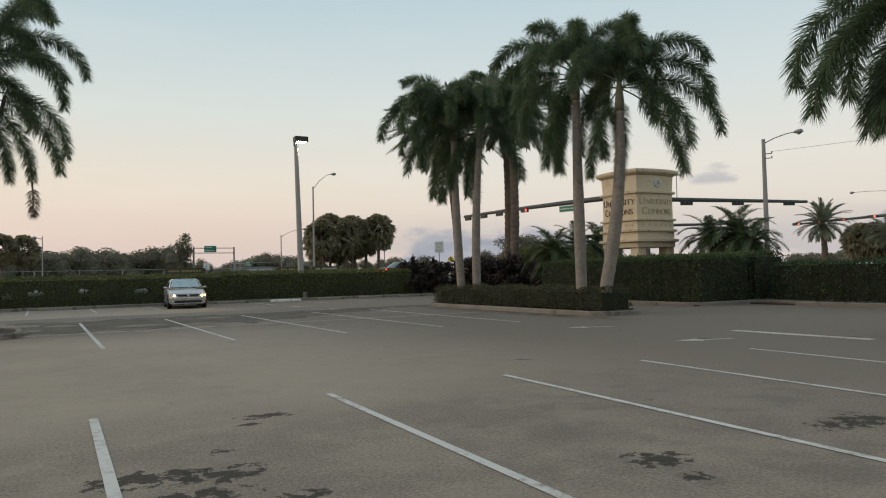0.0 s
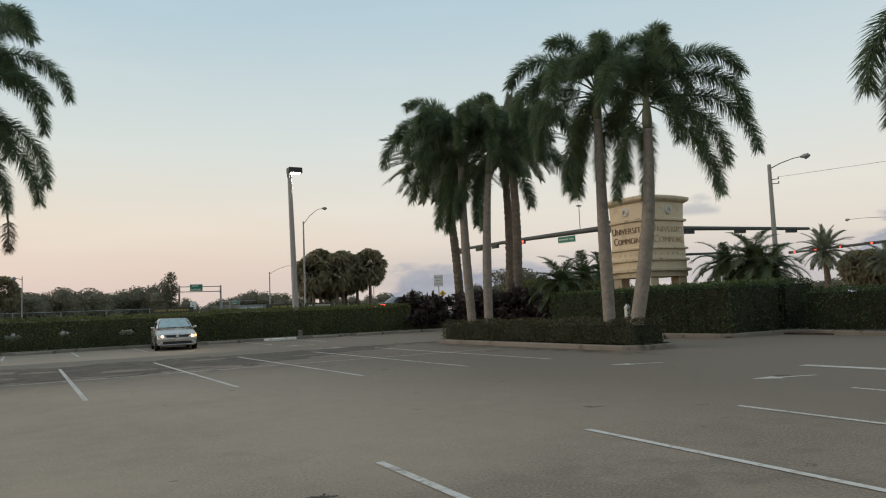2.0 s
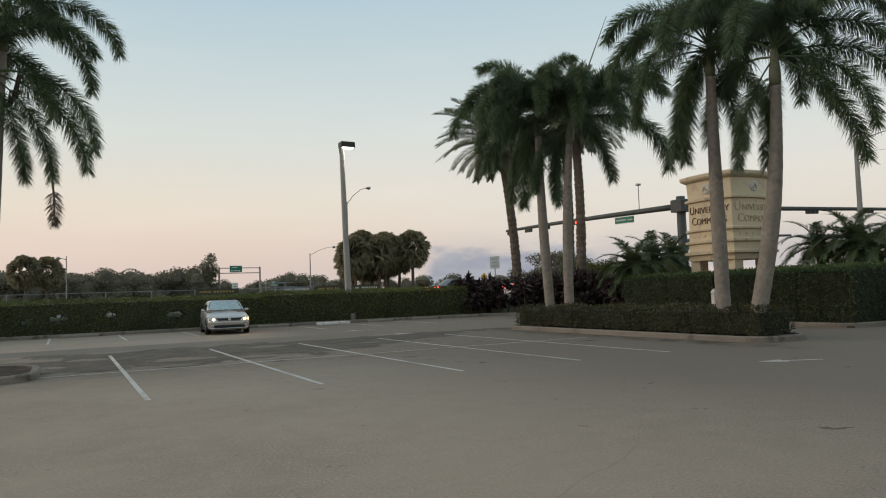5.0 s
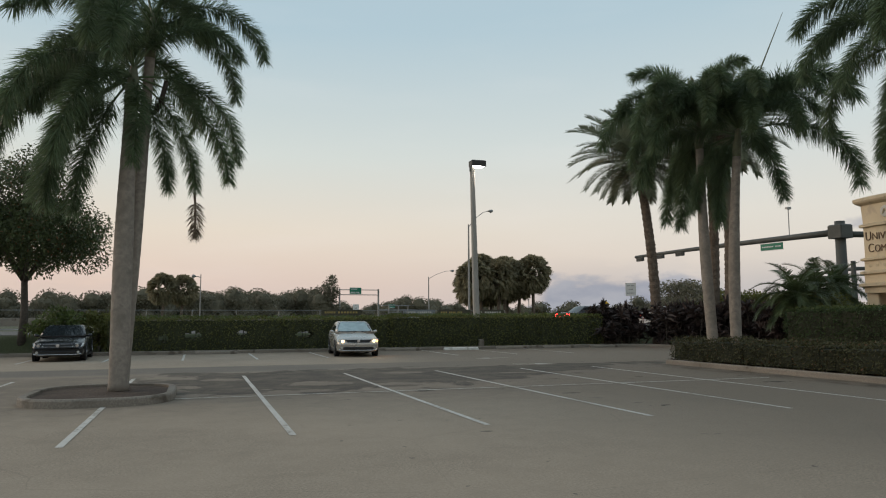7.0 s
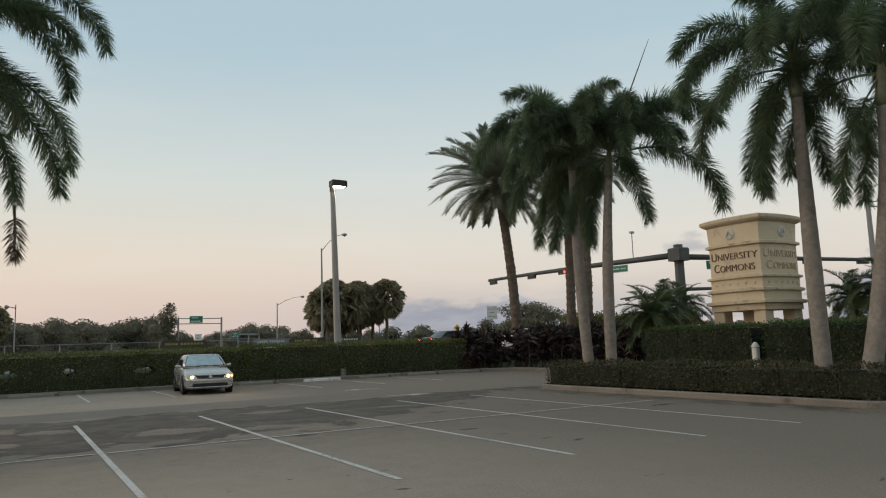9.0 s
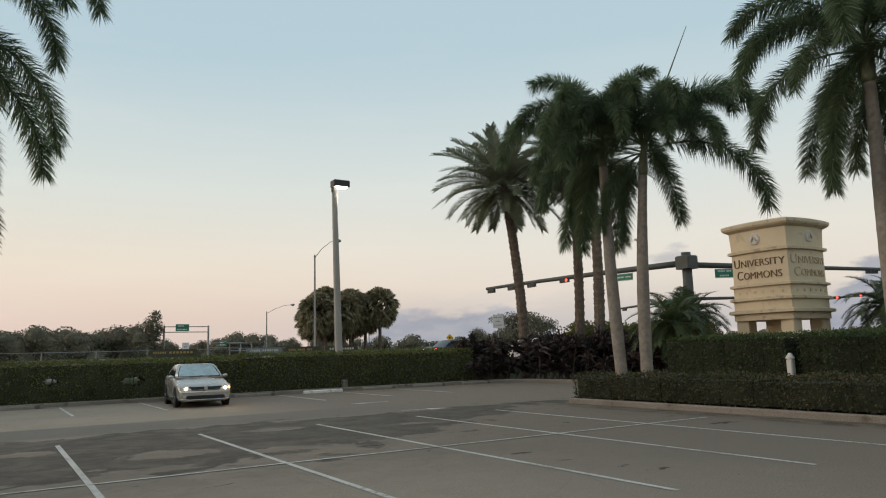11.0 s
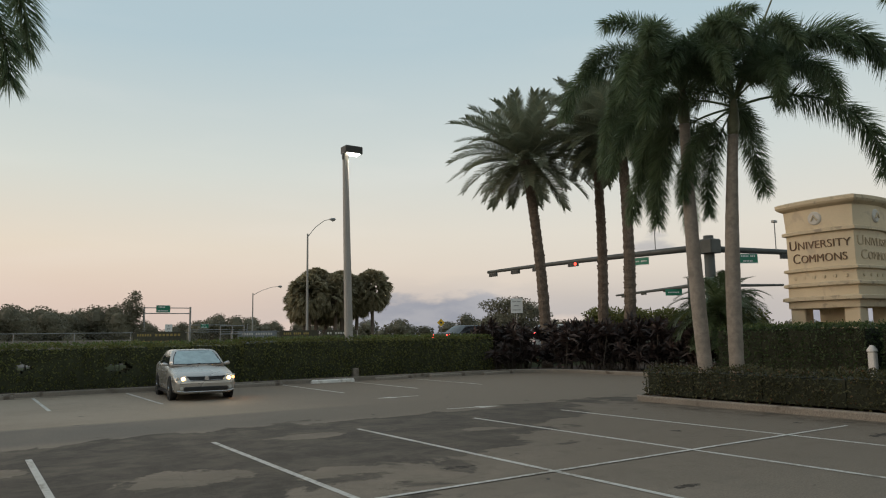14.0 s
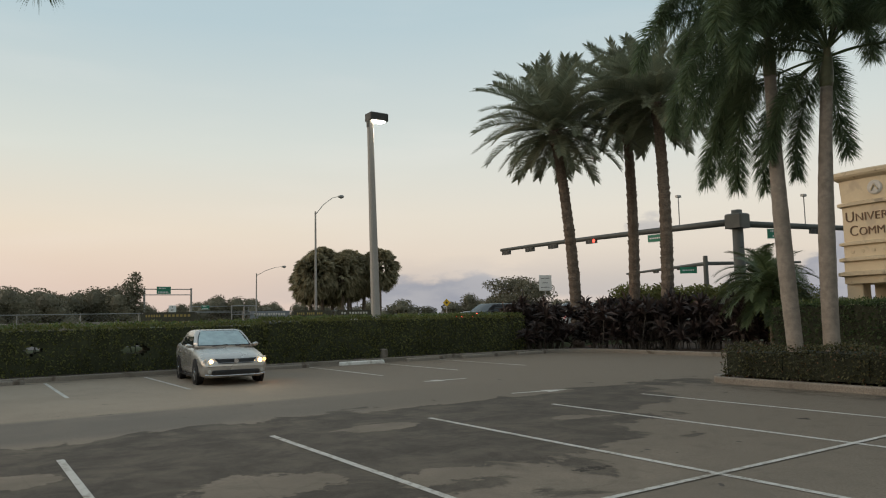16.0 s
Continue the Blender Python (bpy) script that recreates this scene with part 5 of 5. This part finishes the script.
def cabbage_palm(x, y, z0, h, seed, label, scale=1.15):
    t = thing("cabbage_palm", pose(x, y, z0), label, "palm tree", "cabbage palms")
    rg = random.Random(seed)
    part("trunk", Shape().tube([(0, 0, -0.1), (rg.uniform(-.2, .2), 0, h * 0.5), (0, 0, h)], [0.24, 0.2, 0.22], 9), ROUGH_TRUNK, t)
    part("skirt", SKIRT, None, t, "brown hanging dead leaves", m=Matrix.Translation((0, 0, h - 0.3)) @ Matrix.Scale(scale, 4))
    part("crown", FANS[seed % 3], None, t, m=Matrix.Translation((0, 0, h)) @ pose(0, 0, 0, 0, 0, rg.uniform(0, 360)) @ Matrix.Scale(scale, 4))


for i, (px, py, ph) in enumerate(((33.0, 90, 5.9), (34.9, 92, 6.8), (36.2, 90, 6.0), (37.7, 91, 6.5), (38.9, 93, 5.6), (41.1, 90, 6.7), (40.0, 92, 6.0), (36.8, 93.5, 5.0), (34.3, 94, 5.2))):
    cabbage_palm(px, py, 0.8, ph, i, "shaggy cabbage palm in a clump beyond the road", 1.2)
for i, (px, py, ph) in enumerate(((95, 54.9, 4.3), (95.5, 53.4, 4.3), (-5, 128, 6.5), (-2, 130, 6.4))):
    cabbage_palm(px, py, 0.2, ph, i, "small far cabbage palm with a round head", 1.2)
date_palm((66.0, 41.4, 0.0), (66.0, 41.4, 5.3), 24, "date palm with a full round crown across the road", 0.75, ((82, 4), (62, 7), (44, 8), (25, 9), (5, 9), (-18, 7), (-42, 4)))
date_palm((88, 47.4, 0.0), (88, 47.4, 4.9), 25, "far date palm across the road", 0.8, ((62, 6), (44, 7), (25, 8), (5, 8), (-18, 6)))

# ---- far woods, in clumps, as one mass ----
def far_woods():
    rng = np.random.default_rng(71)
    P, D, S = [], [], []
    mass = Shape()
    spans = [(-16, 14, 150, 6.8, 0.9), (-2, 8, 143, 7.3, 0.7), (8, 25, 150, 7.0, 0.8), (42, 58, 170, 5.6, 1.3), (70, 100, 150, 5.0, 1.2), (100, 160, 160, 5.0, 1.3), (-60, -16, 150, 6.0, 1.5), (55, 75, 230, 7.5, 1.6), (-40, 120, 260, 7.0, 1.5), (90, 170, 95, 3.8, 1.0)]
    for x0, x1, y, h, v in spans:
        k = max(4, int((x1 - x0) / (1.5 if y < 155 and x1 < 60 else 2.4)))
        for i in range(k):
            cx, cy = x0 + (x1 - x0) * (i + rng.random()) / k, y + rng.normal() * 4
            top = h + rng.normal() * v * 0.6
            for c in range(3):
                n = 420
                o = rng.normal(size=(n, 3))
                o /= np.linalg.norm(o, axis=1, keepdims=True)
                o *= 0.66 + 0.34 * rng.random((n, 1)) ** 0.5
                cz = top * (0.28 + 0.24 * c)
                mid_at = np.array((cx + rng.normal() * 1.2, cy, cz))
                P.append(mid_at + o * np.array((2.3, 1.8, top * 0.27)))
                rings = []
                for a in (-1.3, -0.8, -0.3, 0.25, 0.75, 1.3):
                    k2 = math.cos(a) * rng.uniform(0.8, 0.95)
                    rings.append([mid_at + np.array((1.75 * k2 * math.cos(f), 1.25 * k2 * math.sin(f), top * 0.2 * math.sin(a))) for f in (0.79 * j for j in range(8))])
                mass.loft(rings)
                D.append(o * 0.5 + rng.normal(scale=0.5, size=(n, 3)))
                S.append(np.full(n, 0.26))
    P, D, S = np.concatenate(P), np.concatenate(D), np.concatenate(S)
    P[:, 2] = np.maximum(P[:, 2], 0.5)
    tagged(new("far_woods", merged(mass, leaves(P, D, S * (0.6 + 0.8 * rng.random(len(P))), 0.26, HAZE_LEAF, rng=rng), HAZE_LEAF, "far_woods")), "line of dark woods along the horizon", "trees", kind="stuff")


far_woods()
broadleaf("tree", 24.6, 147, 0.4, 9.6, 2.3, 2.0, 57, HAZE_LEAF, "taller thin tree at the end of the woods", "tree", 3200, 0.34, 22, 0.2)
broadleaf("tree", 92.0, 127, 0.2, 8.6, 7.0, 1.2, 58, HAZE_LEAF, "broad dark tree beyond the crossing", "tree", 12000, 0.42, 50, 0.3)

# ---- fence, banners, gantries ----
fence = thing("chain_link_fence", pose(0, 60, 0.85), "galvanised chain-link fence along the far roadside", "fence")
for k in range(-16, 9):
    part("post", Shape().tube([(k * 3.0, 0, -0.1), (k * 3.0, 0, 1.42)], 0.03, 6), GALVANISED, fence)
part("top_rail", Shape().tube([(-48, 0, 1.38), (24, 0, 1.38)], 0.025, 6), GALVANISED, fence)
part("bottom_rail", Shape().tube([(-48, 0, 0.1), (24, 0, 0.1)], 0.02, 6), GALVANISED, fence)
wire = Shape()
for k in range(0, 300):
    x0 = -48 + k * 0.24
    for sg in (-1, 1):
        a, b = (x0, x0 + 1.6) if sg > 0 else (x0 + 1.6, x0)
        if max(a, b) < 24:
            wire.quad((a - 0.004, 0.03 * sg, 0.1), (a + 0.004, 0.03 * sg, 0.1), (b + 0.004, 0.03 * sg, 1.36), (b - 0.004, 0.03 * sg, 1.36))
tagged(part("wire_mesh", wire, GALVANISED, fence), kind="stuff")


def banner(x0, x1, colour, ink, rows, label):
    t = thing("fence_banner", pose((x0 + x1) / 2, 59.9, 1.87), label, "banner", "banners on the fence")
    w = x1 - x0
    sign_plate("sheet", t, Matrix.Identity(4), w, 0.82, colour, ink, rows, "")
    for sx in (-1, 1):
        for sz in (-1, 1):
            part("grommet", Shape().disc((sx * (w / 2 - 0.06), -0.022, sz * 0.35), (0, -1, 0), 0.03, 0.012, 8), CHROME, t)


banner(9.1, 12.2, BANNER_DARK, YELLOW, [[(-0.85, -0.3), (-0.2, 0.8)], [(-0.7, -0.35), (-0.27, 0.1), (0.18, 0.75)]], "dark vinyl banner with yellow lettering on the fence")
banner(15.4, 18.0, BANNER_BLUE, SEAL, [[(-0.8, -0.2), (-0.1, 0.8)], [(-0.5, 0.1), (0.2, 0.6)]], "grey-blue vinyl banner tied to the fence")
banner(18.2, 21.0, BANNER_DARK, YELLOW, [[(-0.8, -0.4), (-0.3, 0.1), (0.2, 0.5)], [(-0.75, -0.38), (-0.28, 0.08), (0.2, 0.75)]], "dark vinyl banner with yellow lettering on the fence")
banner(21.3, 23.9, BANNER_DARK, SEAL, [[(-0.75, -0.45), (-0.3, 0.8)], [(-0.3, -0.1), (-0.02, 0.2), (0.27, 0.5)]], "dark vinyl banner with pale lettering on the fence")


def gantry(x, y, w, h, sx, sw, label):
    t = thing("sign_gantry", pose(x, y, 0.8), label, "road sign")
    for e in (-w / 2, w / 2):
        part("post", Shape().tube([(e, 0, -0.1), (e, 0, h)], 0.18, 8), GALVANISED, t)
    for z in (h - 0.2, h - 1.2):
        part("beam", Shape().tube([(-w / 2, 0, z), (w / 2, 0, z)], 0.09, 6), GALVANISED, t)
    sign_plate("plate", t, Matrix.Translation((sx, -0.25, h - 0.4)), sw, sw * 0.55, SIGN_GREEN, SIGN_WHITE, [[(-0.7, 0.3)], [(-0.8, 0.7)]], "green highway sign", SIGN_WHITE)


gantry(31.3, 150, 8.0, 7.0, -0.8, 2.4, "far highway gantry with a green sign")
gantry(45.0, 165, 12.0, 4.2, -3.0, 1.6, "far low sign gantry beyond the woods")
post_sign(74, 160, 8.4, 3.2, 1.7, -25, SIGN_GREEN, SIGN_WHITE, [[(0.2, 0.7)], [(-0.8, 0.7)]], "green highway direction sign on posts", z0=0.8, r=0.1)
rack = thing("pipe_rack", pose(14.95, 59.6, 0.86), "grey pipe frame standing by the far fence", "frame")
for e in (-0.76, 0.0, 0.76):
    part("upright", Shape().tube([(e, 0, -0.05), (e, 0, 1.78)], 0.035, 8), GALVANISED, rack)
for z in (1.74, 1.23):
    part("cross_pipe", Shape().tube([(-0.76, -0.012, z), (0.76, -0.012, z)], 0.03, 8), GALVANISED, rack)
post_sign(19.08, 95.0, 2.66, 0.75, 0.95, 0, SIGN_WHITE, SIGN_BLACK, [[(-0.15, 0.15)], [(-0.4, 0.4)], [(-0.15, 0.15)]], "small white road sign beyond the fence", z0=0.8)
barrier = thing("concrete_barrier", pose(-30, 112, 0.8), "pale concrete highway barrier beyond the fence", "barrier")
part("wall", Shape().box(-60, -0.3, -0.1, 50, 0.3, 1.1, 0.06), CONCRETE, barrier)

# ---- vehicles ----
def wheel_mesh():
    tyre, rim = Shape(), Shape()
    tyre.loft([[(xx, r * math.cos(a), r * math.sin(a)) for a in (2 * math.pi * k / 24 for k in range(24))] for xx, r in ((-0.10, 0.22), (-0.105, 0.30), (-0.07, 0.325), (0.07, 0.325), (0.105, 0.30), (0.10, 0.22))])
    for k in range(5):
        a = 2 * math.pi * k / 5
        c, s = math.cos(a), math.sin(a)
        rim.add([(xx, c * u - s * w, s * u + c * w) for xx in (0.085, 0.108) for u, w in ((0.04, -0.035), (0.215, -0.05), (0.215, 0.05), (0.04, 0.035))], ((0, 1, 2, 3), (4, 7, 6, 5), (0, 4, 5, 1), (1, 5, 6, 2), (2, 6, 7, 3), (3, 7, 4, 0)))
    rim.tube([(0.08, 0, 0), (0.115, 0, 0)], [0.06, 0.05], 12)
    return tyre.mesh("tyre", RUBBER, True), rim.mesh("rim", CHROME)


TYRE, RIM = wheel_mesh()


def sedan(name, m, paint, label, category="car", lights=None, tail=None, screen=None, height=1.0, boxy=0.0):
    """A four-door saloon, its nose towards -y, wheels on z = 0."""
    t = thing(name, m, label, category, "vehicles")
    H = height
    stations = [(-2.33, .70, .30, .60), (-2.28, .79, .22, .685), (-2.12, .855, .19, .755), (-1.85, .88, .17, .815), (-1.4, .885, .17, .885), (-1.0, .89, .17, .94), (-.75, .89, .17, .965), (.0, .89, .17, .985), (.8, .89, .17, 1.0), (1.4, .885, .18, 1.02), (1.75, .87, .19, 1.05), (2.1, .835, .22, 1.06), (2.26, .78, .27, 1.02), (2.32, .66, .36, .92)]
    rings = []
    for y, w, z0, zt in stations:
        zt *= H
        half = [(w * .80, z0), (w * .95, z0 + .07), (w * .985, z0 + .2), (w, z0 + (zt - z0) * .62), (w * .975, zt - .11), (w * .90, zt - .03), (w * .55, zt + .005), (w * .2, zt + .018)]
        rings.append([(x, y, z) for x, z in half] + [(-x, y, z) for x, z in reversed(half)])
    part("body", Shape().loft(rings), paint, t, "", True)
    b0, b1, r0, r1 = -.95, 1.72, -.10 - .1 * boxy, 1.02 + .5 * boxy
    cab = []
    for k, (f, wid, z) in enumerate(((0, .80, .95), (.35, .755, 1.12), (.72, .685, 1.31), (.92, .62, 1.405), (1.0, .52, 1.44))):
        y0, y1 = b0 + (r0 - b0) * f, b1 + (r1 - b1) * f
        z *= H
        n = 4
        cab.append([(-wid + 2 * wid * i / n, y0 - .08 * (1 - (2 * i / n - 1) ** 2), z) for i in range(n + 1)] + [(wid, y0 + (y1 - y0) * i / n, z) for i in range(1, n)] + [(wid - 2 * wid * i / n, y1 + .06 * (1 - (2 * i / n - 1) ** 2), z) for i in range(n + 1)] + [(-wid, y1 - (y1 - y0) * i / n, z) for i in range(1, n)])
    part("roof", Shape().loft(cab), paint, t, "", True)

    def cabin(f, u, off=0.012):
        """A point of the cabin: f up the pane, u across: 'front', 'back' or a side."""
        wid = np.interp(f, (0, .35, .72, .92), (.80, .755, .685, .60))
        z = np.interp(f, (0, .35, .72, .92), (.95, 1.12, 1.31, 1.405)) * H
        y0, y1 = b0 + (r0 - b0) * f, b1 + (r1 - b1) * f
        return wid, z, y0, y1

    def cross_pane(front, fs=(.08, .35, .62, .95), inset=.06, proud=.016):
        s, g = Shape(), []
        for f in fs:
            wid, z, y0, y1 = cabin(f, 0)
            row = []
            for i in range(7):
                u = -1 + 2 * i / 6
                y = (y0 - .08 * (1 - u * u) - proud) if front else (y1 + .06 * (1 - u * u) + proud)
                row.append((u * (wid - inset), y, z + .010))
            g.append(row if not front else row[::-1])
        return s.loft(g, False, False)

    pane = part("windscreen", cross_pane(True), CAR_GLASS, t, "", True)
    if screen:
        part("sunshade", cross_pane(True, (.13, .38, .62, .90), .085, .021), screen, pane, "pale blue-grey sunshade with painted sky reflection", True)
    part("rear_window", cross_pane(False), CAR_GLASS, t, "", True)
    for sx in (-1, 1):
        for fr, to in ((.10, .47), (.51, .88)):
            g = []
            for f in (.12, .5, .84):
                wid, z, y0, y1 = cabin(f, 0)
                g.append([(sx * (wid + .010), y0 + (y1 - y0) * k + (.06 * (1 - f) if fr < .3 else 0), z) for k in (fr, (fr + to) / 2, to)][::sx])
            part("side_window", Shape().loft(g, False, False), CAR_GLASS, t, "", True)
        part("sill", Shape().box(sx * .875 - .02, -1.05, .17, sx * .875 + .02, 1.05, .24, .01), BLACK_PLASTIC, t)
        mir = part("mirror", Shape().tube([(sx * .80, -.62, .99 * H), (sx * .88, -.66, 1.0 * H), (sx * .95, -.65, 1.015 * H), (sx * 1.0, -.63, 1.015 * H)], [.02, .05, .06, .045], 8), paint, t, "", True)
        part("door_handle", Shape().box(sx * .893 - .012, -.02, .80 * H, sx * .893 + .012, .16, .835 * H, .006), paint, t)
        part("door_handle", Shape().box(sx * .893 - .012, .95, .81 * H, sx * .893 + .012, 1.13, .845 * H, .006), paint, t)
        hl = part("headlight", Shape().loft([[(sx * x, y, z * H) for x, y, z in r] for r in ([(.44, -2.27, .575), (.78, -2.16, .585), (.83, -2.0, .72), (.56, -2.15, .70)], [(.45, -2.36, .58), (.80, -2.27, .59), (.865, -2.03, .73), (.57, -2.24, .715)])]), LENS, t, "clear headlight glass", False)
        part("bulb", Shape().tube([(sx * .64, -2.22, .635 * H), (sx * .64, -2.335, .632 * H)], [.040, .056], 14), HEAD_ON if lights else CHROME, hl, "lit warm headlight" if lights else "")
        if lights:
            part("indicator", Shape().tube([(sx * .765, -2.18, .645 * H), (sx * .775, -2.275, .645 * H)], [.03, .04], 8), TURN_ON if sx > 0 else LENS, hl)
        part("fog_light", Shape().disc((sx * .68, -2.26, .37 * H), (0, -1, 0), .05, .09, 10), LENS, t)
        part("tail_light", Shape().box(sx * .60 - .18, 2.12, .80 * H, sx * .60 + .18, 2.37, .97 * H, .02), TAIL_ON if tail else surface_red, t, "lit red tail light" if tail else "red tail light")
        for wy in (-1.42, 1.24):
            # the body has no cut arch; a black disc paints its shaded hollow
            part("wheel_well_shade", Shape().tube([(sx * .82, wy, .32), (sx * .897, wy, .32)], [.375, .375], 24), BLACK_PLASTIC, t)
            w = new("wheel")
            w.parent, w.matrix_basis = t, pose(sx * .80, wy, .325, 0, 0, 0 if sx > 0 else 180)
            part("tyre", TYRE, None, w), part("rim", RIM, None, w)
    part("grille", Shape().loft([[(x, y, z * H) for x, y, z in ((-.44, -2.365, .57), (0, -2.38, .565), (.44, -2.365, .57), (.55, -2.30, .70), (0, -2.345, .695), (-.55, -2.30, .70))], [(x, y + .08, z * H) for x, y, z in ((-.44, -2.365, .57), (0, -2.38, .565), (.44, -2.365, .57), (.55, -2.30, .70), (0, -2.345, .695), (-.55, -2.30, .70))]]), BLACK_PLASTIC, t)
    for z in (.585, .69):
        part("grille_bar", Shape().tube([(-.47, -2.362 + (z - .60) * .4, z * H), (0, -2.388 + (z - .60) * .4, z * H), (.47, -2.362 + (z - .60) * .4, z * H)], .005, 5), CHROME, t)
    part("badge", Shape().disc((0, -2.35, .635 * H), (0, -1, 0), .062, .05, 16), CHROME, t, "round chrome badge")
    part("air_intake", Shape().box(-.62, -2.385, .29, .62, -2.22, .40, .03), BLACK_PLASTIC, t)
    part("bumper_trim", Shape().tube([(-.78, -2.26, .285), (-.58, -2.368, .262), (.58, -2.368, .262), (.78, -2.26, .285)], .018, 5), CHROME, t, "bright lower bumper trim")
    for sx in (-.35, .30):
        part("wiper", Shape().tube([(sx, -1.02, .985 * H), (sx + .42, -.93, 1.03 * H)], .010, 5), BLACK_PLASTIC, t)
    return t


surface_red = surface("red_lamp_plastic", (0.25, 0.015, 0.012), 0.2, 0.1, 20, 2.0, 0.02)
sedan("silver_car", pose(6.84, 37.6, 0.004, 0, 0, -5), SILVER, "silver four-door saloon with lit headlights parked by the hedge", lights=True, screen=SCREEN_GLASS)
sedan("black_car", pose(-4.6, 38.3, 0.004, 0, 0, 3), BLACK_PAINT, "black saloon car with unlit headlights parked nose out", height=0.93)
sedan("dark_car", pose(23.5, 45.0, 0.866, 0, 0, 90), DARK_PAINT, "dark car with lit tail lights waiting on the road", tail=True, height=0.99)
sedan("white_car", pose(29.4, 45.1, 0.866, 0, 0, 90), WHITE_PAINT, "white car waiting on the road behind the shrubs", tail=True)
amber = bpy.data.lights.new("indicator_light", "POINT")
amber.energy, amber.shadow_soft_size, amber.color = 4.5, 0.05, (1.0, 0.45, 0.12)
new("indicator_light", amber).location = pose(6.84, 37.6, 0.004, 0, 0, -5) @ Vector((1.10, -2.0, 0.72))
for sx, e in ((-0.64, 6.0), (0.64, 10.0)):
    hl = bpy.data.lights.new("headlight_beam", "SPOT")
    hl.energy, hl.spot_size, hl.spot_blend, hl.shadow_soft_size, hl.color = e * 1.3, radians(100), 1.0, 0.06, (1.0, 0.80, 0.52)
    ob = new("headlight_beam", hl)
    at = pose(6.84, 37.6, 0.004, 0, 0, -5) @ Vector((sx, -2.36, 0.64))
    ob.matrix_world = look(at, at + Vector((-0.15, -1, -0.12)))
